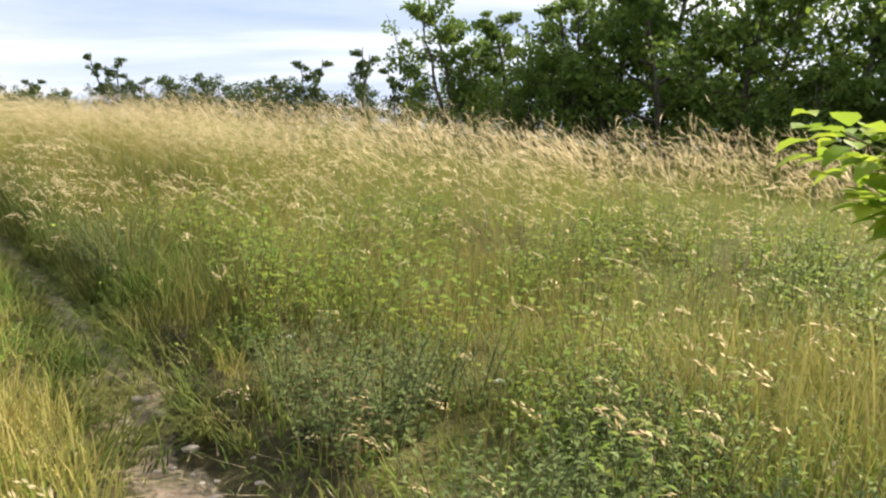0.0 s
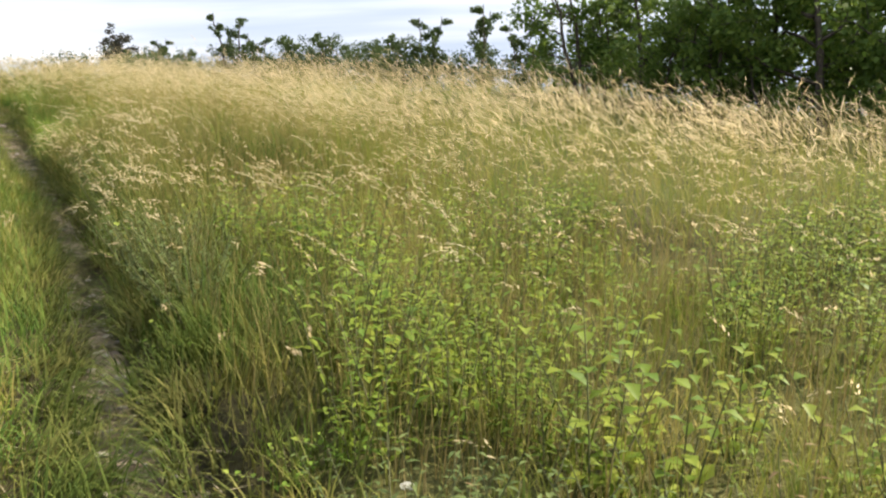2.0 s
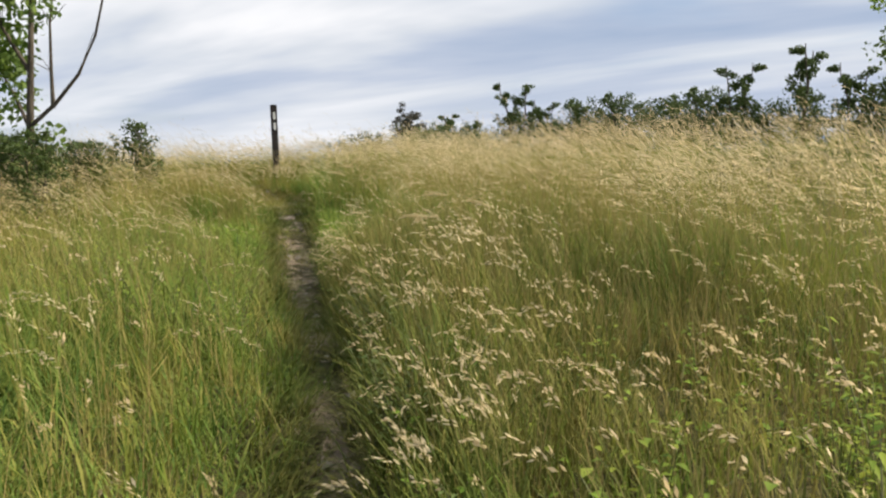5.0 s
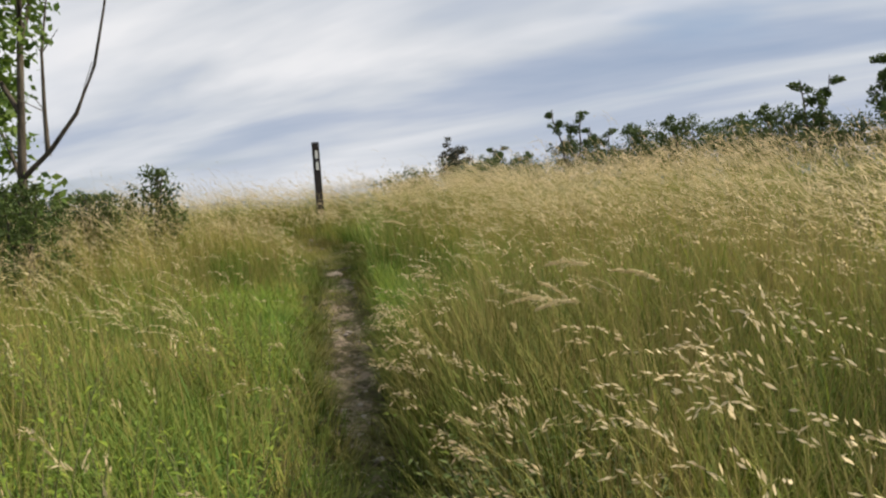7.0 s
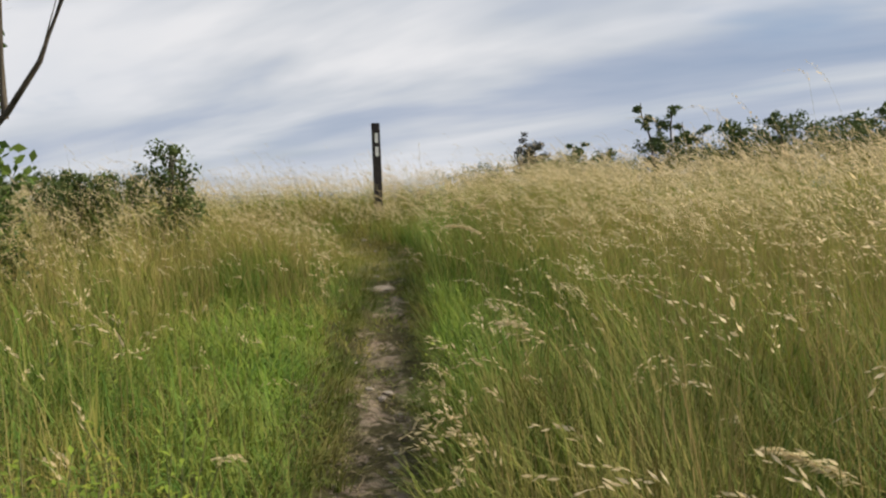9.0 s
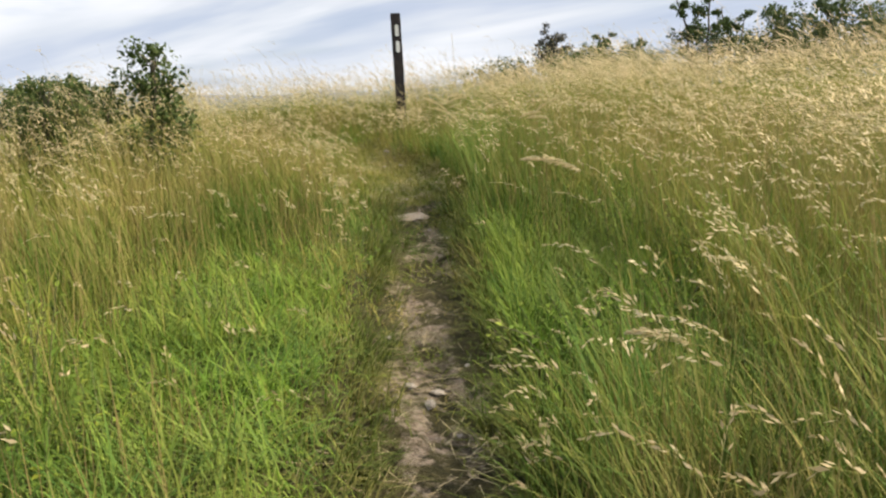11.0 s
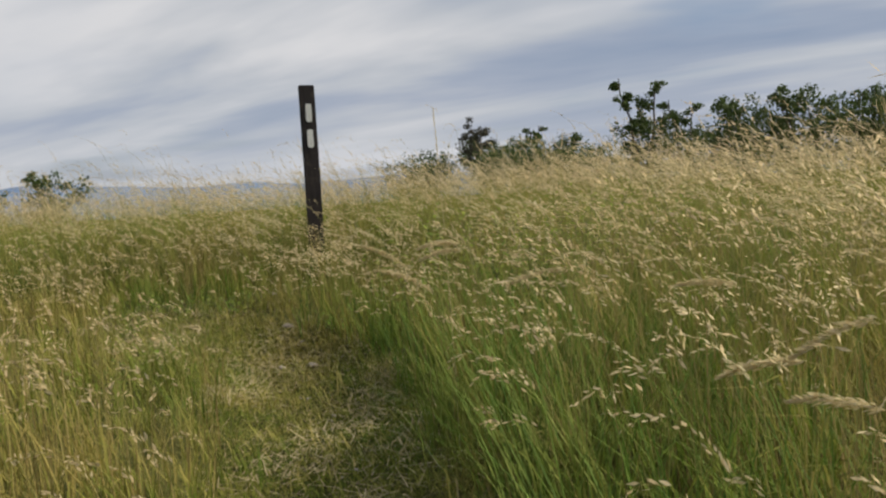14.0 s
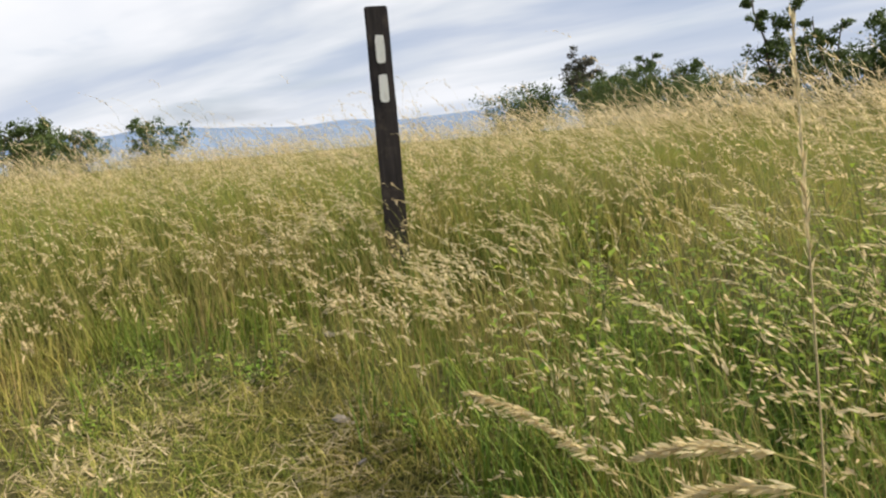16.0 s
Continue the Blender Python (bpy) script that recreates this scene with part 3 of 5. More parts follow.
def woods():
    r = random.Random(5)
    lab = "dense dark green broadleaf tree at the meadow's edge"
    kinds = [make_tree("tree", lab, "tree", 6.6, 4.6, 0.08, 15, 5200, 0.195, 11, M_CROWN),
             make_tree("tree", lab, "tree", 8.0, 5.2, 0.08, 16, 5900, 0.21, 12, M_CROWN),
             make_tree("tree", lab, "tree", 5.2, 3.6, 0.03, 10, 4300, 0.172, 13, M_CROWN, 2)]
    for k in kinds:
        tagged(k, group="trees along the meadow")
    spots = [(2, 1.2, 27.2, 0.94), (0, 3.0, 27.4, 0.72), (2, 4.8, 25.8, 1.0), (1, 6.6, 26.6, 0.84), (0, 7.4, 24.2, 1.0), (2, 9.4, 23.6, 1.15),
             (1, 10.4, 25.0, 1.05), (0, 12.0, 21.6, 1.15), (1, 13.8, 22.8, 1.05), (2, 13.8, 19.0, 1.2), (1, 16.0, 19.0, 1.05), (0, 17.0, 15.6, 1.05),
             (1, 9.0, 28.5, 1.1), (1, 18.0, 22.5, 1.15), (2, 6.2, 24.6, 0.6), (2, 11.4, 21.0, 0.66),
             (2, 3.4, 26.0, 0.6), (2, 8.4, 23.6, 0.62), (2, 13.0, 19.6, 0.6), (2, 15.2, 17.0, 0.7), (2, 2.0, 28.6, 0.66), (2, 4.0, 28.4, 0.7), (2, 5.7, 27.4, 0.66), (2, 8.3, 26.2, 0.72), (2, 10.6, 22.6, 0.6)]
    used = set()
    for kind, x, y, k in spots:
        if kind in used:
            plant(kinds[kind], x, y, r.uniform(0, 360), k)
        else:
            used.add(kind)
            stand(kinds[kind], x, y, r.uniform(0, 360), k)
    # understorey
    low = make_tree("understorey_bush", "dark leafy bush in the shade under the trees", "bush", 2.6, 3.0, 0.02, 7, 2600, 0.17, 15, M_CROWN, 2, 0.1)
    tagged(low, group="bushes under the trees")
    stand(low, 7.6, 27.2, 0, 1.0)
    for x, y, t, k in ((5.2, 28.6, 60, 1.0), (9.6, 26.0, 130, 1.1), (11.6, 24.2, 200, 1.0), (13.2, 22.0, 300, 1.1), (15.2, 20.4, 20, 1.1), (17.0, 18.2, 80, 1.1), (3.4, 29.4, 160, 0.9), (17.8, 15.8, 260, 1.2), (12.6, 26.0, 10, 1.2), (15.6, 23.2, 220, 1.2)):
        plant(low, x, y, t, k)
    # the hedge on the skyline
    hl = "ragged green hedge bush on the skyline beyond the grass"
    hk = [make_tree("hedge_bush", hl, "bush", 2.6, 2.1, 0.05, 8, 3300, 0.115, 21, M_HEDGE, 3, 0.25),
          make_tree("hedge_bush", hl, "bush", 3.8, 1.05, 0.1, 9, 2000, 0.115, 22, M_HEDGE, 2, 0.35),
          make_tree("hedge_bush", hl, "bush", 2.0, 3.2, 0.03, 8, 3400, 0.115, 23, M_HEDGE, 3, 0.15)]
    for k in hk:
        tagged(k, group="hedge on the skyline")
    # kind, place, height of the top
    line = [(1, -18.6, 49.1, 6.1), (0, -18.3, 49.4, 4.4), (2, -20.6, 50.2, 3.7), (1, -17.0, 49.0, 5.0), (2, -16.6, 49.0, 4.2), (2, -15.0, 48.6, 4.5), (0, -13.8, 48.2, 5.0), (2, -12.6, 47.8, 4.6),
            (0, -11.6, 47.6, 5.1), (2, -10.2, 47.4, 4.6), (0, -9.3, 47.0, 4.9), (2, -8.2, 46.6, 4.6), (0, -7.0, 45.6, 5.0), (1, -6.2, 44.4, 5.9), (2, -5.4, 45.6, 4.6), (2, -4.0, 46.6, 4.4),
            (1, -3.5, 46.0, 6.5), (2, -2.4, 46.2, 4.4), (1, -1.2, 45.8, 5.6), (0, -0.2, 45.2, 4.9), (2, 1.2, 44.6, 4.6), (0, 2.6, 44.0, 5.0), (2, 4.2, 43.0, 5.0),
            (2, -22.4, 52.5, 3.9), (2, -24.4, 55.0, 4.0), (0, -26.4, 58.0, 4.5), (2, -28.5, 61.0, 4.2), (1, -30.0, 63.5, 5.4), (2, -31.0, 65.0, 4.4), (2, -33.4, 68.0, 4.6), (0, -35.6, 71.0, 5.2),
            (2, -38.0, 74.5, 5.0), (2, -41.0, 79.0, 5.4)]
    used = set()
    for kind, x, y, top in line:
        k = rise_to(hk[kind], x, y, top)
        if kind in used:
            plant(hk[kind], x, y, r.uniform(0, 360), k)
        else:
            used.add(kind)
            stand(hk[kind], x, y, r.uniform(0, 360), k)
    # far dark trees
    far = make_tree("tree", "small dark purplish tree standing alone on the skyline", "tree", 7.4, 5.6, 0.2, 16, 5200, 0.24, 31, M_CROWN_DARK, 1, 0.12)
    stand(far, -49.6, 95.3, 40, rise_to(far, -49.6, 95.3, 8.7))
    plant(hk[2], -57.5, 96.0, 60, rise_to(hk[2], -57.5, 96.0, 6.3), "low green bush on the skyline beside a dark tree")
    plant(hk[2], -60.5, 97.5, 160, rise_to(hk[2], -60.5, 97.5, 5.2), "low green bush on the skyline beside a dark tree")
    plant(hk[0], -47.0, 90.0, 100, rise_to(hk[0], -47.0, 90.0, 4.1), "low green bush on the skyline beside a dark tree")
    for x, y, t, top, lab in ((-69.0, 55.5, 20, 4.6, "round dark bush beyond the grass"), (-58.5, 39.0, 120, 3.6, "dark bush among others down the far slope"),
                              (-56.0, 34.0, 220, 3.9, "dark bush among others down the far slope"), (-57.0, 36.5, 250, 4.4, "dark bush among others down the far slope"),
                              (-59.0, 41.2, 310, 4.0, "dark bush among others down the far slope"), (-58.4, 42.8, 70, 3.7, "dark bush among others down the far slope"), (-57.6, 38.2, 160, 4.5, "dark bush among others down the far slope")):
        plant(hk[0], x, y, t, rise_to(hk[0], x, y, top), lab)
    # beside the path on the left
    half_bare_tree(-12.2, 12.05)
    shrub = make_tree("shrub", "grey-green leafy shrub standing in tall grass", "shrub", 1.3, 0.6, 0.1, 7, 3000, 0.045, 42, M_HEDGE, 3, 0.2)
    tagged(shrub, group="shrubs beside the path")
    main = rise_to(shrub, -12.7, 14.3, 2.72)
    for x, y, t, top in ((-14.3, 14.0, 80, 2.35), (-13.2, 12.8, 200, 2.3), (-13.9, 12.4, 250, 2.5), (-12.7, 11.8, 300, 2.45), (-12.0, 11.2, 20, 2.5), (-11.8, 10.8, 140, 2.3), (-11.7, 11.8, 220, 2.5), (-11.2, 11.2, 260, 2.3), (-12.9, 10.7, 60, 2.8), (-15.2, 14.4, 330, 2.4),
                         (-13.3, 13.6, 15, 2.42), (-13.7, 13.1, 170, 2.5), (-13.1, 13.95, 280, 2.4), (-13.7, 14.4, 190, 2.42), (-14.3, 12.9, 35, 2.6)):
        plant(shrub, x, y, t, rise_to(shrub, x, y, top))
    stand(shrub, -12.7, 14.3, 0, main)


woods()


def leaf_blade(base, d, n, length, width, droop, prof=((0.0, 0.08), (0.45, 1.0), (1.0, 0.05))):
    """A folded pointed leaf; prof: its half width along its length."""
    d, n = Vector(d).normalized(), Vector(n).normalized()
    s = d.cross(n).normalized()
    n = s.cross(d)
    co, q = [], []
    for t, w in prof:
        c = Vector(base) + d * (length * t) - Vector((0, 0, 1)) * (droop * length * t * t)
        for k in (-1, 0, 1):
            co.append(c + s * (k * w * width * 0.5) + n * (abs(k) * w * width * 0.16))
    for i in range(len(prof) - 1):
        for k in range(2):
            a = i * 3 + k
            q.append((a, a + 1, a + 4, a + 3))
    return np.array(co), np.array(q)


def make_sapling():
    """Leafy sapling beside the start of the walk."""
    r = random.Random(9)
    root = tagged(new("sapling"), "young sapling with large bright green leaves", "shrub")
    x0, y0 = 1.64, 1.62
    z0 = float(land(np.array([x0]), np.array([y0]))[0])
    root.matrix_world = pose(x0, y0, z0)
    leaves = Pile()
    for s in range(5):
        az = (188, 200, 172, 215, 150)[s]
        tall, out = (1.22, 1.06, 1.16, 0.92, 1.02)[s], (0.62, 0.6, 0.5, 0.5, 0.36)[s]
        n = 8
        pts = [Vector((math.cos(radians(az)) * out * (i / n) ** 1.9 + r.uniform(-0.01, 0.01), math.sin(radians(az)) * out * (i / n) ** 1.9, tall * math.sin(i / n * 1.45) - 0.02)) for i in range(n + 1)]
        co, q = tube([tuple(p) for p in pts], np.linspace(0.010, 0.003, n + 1), 6)
        part("stem", smooth_shade(mesh_from("stem", co, q, [M_TWIG])), root)
        for k in range(96):
            f = 0.42 + 0.58 * (k / 95)
            i = min(n - 1, int(f * n))
            p = pts[i].lerp(pts[i + 1], f * n - i)
            a = k * 2.4 + r.uniform(-0.4, 0.4)
            d = (math.cos(a), math.sin(a), r.uniform(-0.1, 0.6))
            st = Vector(d).normalized() * r.uniform(0.01, 0.13)
            leaves.add(*leaf_blade(p + st, d, (0, 0, 1), r.uniform(0.075, 0.115), r.uniform(0.058, 0.084), r.uniform(0.1, 0.5), ((0.0, 0.1), (0.28, 0.9), (0.62, 0.85), (1.0, 0.05))), 0)
    part("foliage", leaves.mesh("foliage", [M_SAPLING]), root)


make_sapling()


# ---- weeds ----
def make_weed(name, label, tall, stems, leaf_len, leaf_wid, mat, seed, gap=0.045, bottom=0.1):
    r = random.Random(seed)
    root = tagged(new(name), label, "plant")
    leaves = Pile()
    for s in range(stems):
        az, out = s * 6.28 / stems + r.uniform(-0.4, 0.4), r.uniform(0.05, 0.24)
        h = tall * r.uniform(0.7, 1.05)
        n = 3
        pts = [Vector((math.cos(az) * (0.03 + out * (i / n) ** 1.4), math.sin(az) * (0.03 + out * (i / n) ** 1.4), h * i / n - 0.02)) for i in range(n + 1)]
        co, q = tube([tuple(p) for p in pts], np.linspace(0.004, 0.0015, n + 1), 3)
        part("stalk", mesh_from("stalk", co, q, [M_TWIG]), root)
        z, k = h * bottom, 0
        while z < h:
            f = min(z / h, 0.999) * n
            i = int(f)
            p = pts[i].lerp(pts[i + 1], f - i)
            a = k * 2.4 + r.uniform(-0.5, 0.5)
            size = (1.0 - 0.45 * z / h) * r.uniform(0.75, 1.2)
            leaves.add(*leaf_blade(p, (math.cos(a), math.sin(a), r.uniform(0.1, 0.8)), (0, 0, 1), leaf_len * size, leaf_wid * size, r.uniform(0.1, 0.55)), 0)
            z += gap * r.uniform(0.7, 1.3)
            k += 1
    part("foliage", leaves.mesh("foliage", [mat]), root)
    return root


def make_umbel(seed):
    r = random.Random(seed)
    root = tagged(new("yarrow"), "white-flowered umbel herb in the grass", "flower")
    h = 0.52
    co, q = tube([(0, 0, -0.02), (0.01, 0, h * 0.5), (0.02, 0.01, h)], [0.003, 0.0025, 0.002], 5)
    part("stem", mesh_from("stem", co, q, [M_TWIG]), root)
    pile, rays = Pile(), Pile()
    for k in range(60):
        a, d = k * 2.4, 0.055 * math.sqrt((k + 0.5) / 60)
        c = np.array([0.02 + math.cos(a) * d, 0.01 + math.sin(a) * d, h + 0.03 - 6 * d * d + r.uniform(-0.002, 0.002)])
        for j in range(2):
            ax = unit(np.array([[math.cos(j * 1.57 + k), math.sin(j * 1.57 + k), 0.15]]))
            sd = unit(np.cross(ax, np.array([[0, 0, 1.0]])))
            pile.add(*diamonds(c[None] + np.array([[0, 0, 0.001 * j]]), ax, sd, np.array([0.012]), np.array([0.008])), 0)
        if k % 4 == 0:
            rays.add(*tube([(0.02, 0.01, h - 0.02), tuple(c)], [0.001, 0.0007], 3), 0)
    part("flower_head", pile.mesh("flower_head", [M_FLOWER]), root, "flat white flower head")
    tagged(part("rays", rays.mesh("rays", [M_TWIG]), root), kind="stuff")
    return root


def weeds():
    r = random.Random(17)
    kinds = {
        "leafy": make_weed("goldenrod", "upright leafy green weed in the meadow", 0.66, 4, 0.09, 0.026, M_WEED, 1, 0.038),
        "broad": make_weed("bramble", "bushy plant with broad yellow-green leaves", 0.60, 5, 0.095, 0.058, M_LIME, 2, 0.05),
        "sage": make_weed("mugwort", "grey-green bushy herb beside the path", 0.40, 6, 0.052, 0.017, M_SAGE, 3, 0.017),
        "low": make_weed("clover_clump", "low clump of rounded green leaves by the path", 0.16, 6, 0.045, 0.032, M_LUSH, 4, 0.018),
        "rust": make_weed("dock_plant", "dry rusty-brown leafy stalk in grass", 0.5, 4, 0.075, 0.02, M_RUST, 5, 0.04),
    }
    first = set()

    def put(kind, x, y, k):
        if kind in first:
            plant(kinds[kind], x, y, r.uniform(0, 360), k)
        else:
            first.add(kind)
            tagged(kinds[kind], group="weeds in the meadow")
            stand(kinds[kind], x, y, r.uniform(0, 360), k)

    def scatter(kind, n, x0, x1, y0, y1, near, k0, k1, side=0, within=99.0):
        made = tries = 0
        while made < n and tries < n * 30:
            tries += 1
            x, y = r.uniform(x0, x1), r.uniform(y0, y1)
            d, s = path_gap(np.array([x]), np.array([y]))
            if d[0] < near or d[0] > within or (side and s[0] != side) or (x - 0.0) ** 2 + (y + 0.4) ** 2 < 0.8:
                continue
            if waves(np.array([x]), np.array([y]), 1.6, 30 + len(kind))[0] < (-0.1 if kind == "sage" or y < 3.6 else 0.05):
                continue
            put(kind, x, y, r.uniform(k0, k1))
            made += 1

    scatter("leafy", 170, -2.3, 3.8, 2.7, 8.2, 0.6, 0.65, 1.15, 1)
    scatter("broad", 105, -2.2, 3.6, 3.4, 8.2, 0.9, 0.5, 1.25, 1)
    scatter("sage", 86, -0.9, 1.1, 0.6, 3.0, 0.38, 0.65, 1.15, 1)
    scatter("rust", 10, -0.9, 1.2, 1.2, 3.6, 0.45, 0.7, 1.0, 1)
    scatter("low", 42, -4.5, 0.4, 0.2, 8.0, 0.3, 0.7, 1.2)
    scatter("broad", 22, -3.6, -0.5, 4.0, 9.5, 0.9, 0.7, 1.05, 1)
    scatter("low", 60, -10.5, -4.5, 8.0, 15.5, 0.3, 0.8, 1.4)
    scatter("leafy", 50, -0.3, 2.6, 1.2, 3.4, 0.6, 0.5, 0.9, 1)
    scatter("broad", 16, 0.0, 2.4, 1.4, 3.4, 0.6, 0.5, 0.8, 1)
    scatter("leafy", 26, -9.0, -3.0, 4.5, 15.0, 0.55, 0.6, 1.0)
    scatter("broad", 9, -8.5, -6.0, 9.0, 11.4, 0.75, 0.6, 0.85, -1)
    scatter("leafy", 20, -8.2, -5.0, 7.2, 9.8, 0.7, 0.7, 1.1, -1)
    scatter("low", 30, -10.2, -7.2, 11.3, 15.2, 0.36, 1.0, 1.7, 1)
    scatter("leafy", 16, -9.8, -7.2, 11.4, 14.8, 0.6, 0.5, 0.85, 1)
    scatter("low", 28, -7.2, -2.2, 5.0, 11.2, 0.34, 1.3, 2.3, 1)
    scatter("sage", 26, -7.0, -2.2, 4.6, 10.6, 0.42, 0.6, 1.0, 1)
    scatter("leafy", 26, -9.4, -6.2, 8.6, 12.2, 0.7, 0.4, 0.8, -1)
    scatter("leafy", 38, -12.2, -10.0, 17.7, 19.6, 0.8, 0.9, 1.35)
    scatter("low", 22, -14.2, -11.6, 16.2, 18.4, 0.5, 0.7, 1.3)
    scatter("sage", 55, -6.2, -1.6, 3.9, 9.4, 0.24, 0.7, 1.4, 1, 0.55)
    scatter("leafy", 30, -8.0, -5.2, 7.6, 11.0, 0.5, 0.6, 1.0, -1, 2.0)
    um = make_umbel(3)
    tagged(um, group="white umbel flowers")
    stand(um, -0.72, 0.95, 0, 0.9)
    for x, y, k in ((-0.82, 1.02, 0.95), (-0.9, 0.85, 0.9), (1.0, 3.6, 0.5), (-0.55, 3.1, 0.4), (0.35, 2.6, 0.4), (1.7, 3.4, 0.45)):
        plant(um, x, y, r.uniform(0, 360), k)


weeds()


# ---- grass ----
WIND = radians(195)     # the way the heads nod


def scatter_points(n, x0, x1, y0, y1, seed):
    r = np.random.RandomState(seed)
    return r.uniform(x0, x1, n), r.uniform(y0, y1, n), r


def weedy(x, y):
    """1 where leafy weeds take the place of tall grass."""
    return smooth(9.4, 7.4, y + 0.3 * x) * smooth(-2.3, -1.1, x + 0.2 * y)


def lush(x, y, d, side):
    return (side < 0) * smooth(1.9, 1.1, d) * smooth(10.4, 11.6, y) * smooth(14.2, 12.6, y) + (side > 0) * smooth(1.5, 0.9, d) * smooth(11.8, 12.6, y) * smooth(15.0, 14.2, y) + 0.8 * smooth(1.2, 0.5, np.hypot(x + 11.1, y - 18.7))


def green_edge(x, y, d, side):
    """1 in the greener strip on the left hand of the path."""
    return (side < 0) * smooth(2.4 + 1.2 * smooth(6, 8, y), 1.2 + 0.8 * smooth(6, 8, y), d) * smooth(2.4, 4.2, y) * smooth(12.0, 10.8, y)


def brown(x, y, d, side):
    """1 in the strip of bare brown stalks with few heads, on the right hand of the path."""
    return (side > 0) * smooth(0.3, 0.5, d) * smooth(2.9, 2.2, d) * smooth(8.0, 9.0, y) * smooth(13.0, 12.0, y)


def clearing(x, y):
    """1 in the trodden place in front of the post."""
    d, _ = path_gap(x, y)
    lane = smooth(0.52, 0.26, d + 0.06 * waves(x, y, 0.6, 94)) * smooth(14.5, 15.3, y) * smooth(18.6, 17.6, y)
    return np.maximum(lane, smooth(1.12, 0.35, np.hypot((x + 13.1) / 1.3, (y - 17.35) / 1.0) + 0.16 * waves(x, y, 0.7, 91)))


def grass_height(x, y, d, side):
    h = 0.96 + 0.10 * waves(x, y, 3.0, 12) + 0.13 * waves(x, y, 0.9, 13)
    h = h * (1 - 0.18 * green_edge(x, y, d, side)) * (1 - 0.42 * weedy(x, y)) * (1 - 0.55 * np.clip(lush(x, y, d, side), 0, 1))
    h = h * (1 + 0.12 * (side > 0) * smooth(10.8, 12.0, y) * smooth(0.7, 1.4, d) * smooth(16.0, 14.5, y))
    edge = np.where(side > 0, smooth(0.12, 0.5, d), smooth(0.15, 0.95, d))
    first = (side > 0) * smooth(4.4, 3.3, y) * smooth(1.5, 0.8, d)
    return h * (0.45 + 0.55 * edge) * (1 - 0.5 * first) * (1 - 0.45 * smooth(3.2, 1.0, np.hypot((x + 13.3) / 1.3, y - 17.4)))


def clumped(n, per, x0, x1, y0, y1, seed, spread):
    r = np.random.RandomState(seed)
    cx, cy = np.repeat(r.uniform(x0, x1, n), per), np.repeat(r.uniform(y0, y1, n), per)
    tall = np.repeat(np.clip(r.normal(1.0, 0.12, n), 0.7, 1.35), per)
    return cx + r.normal(0, spread, n * per), cy + r.normal(0, spread, n * per), tall, r


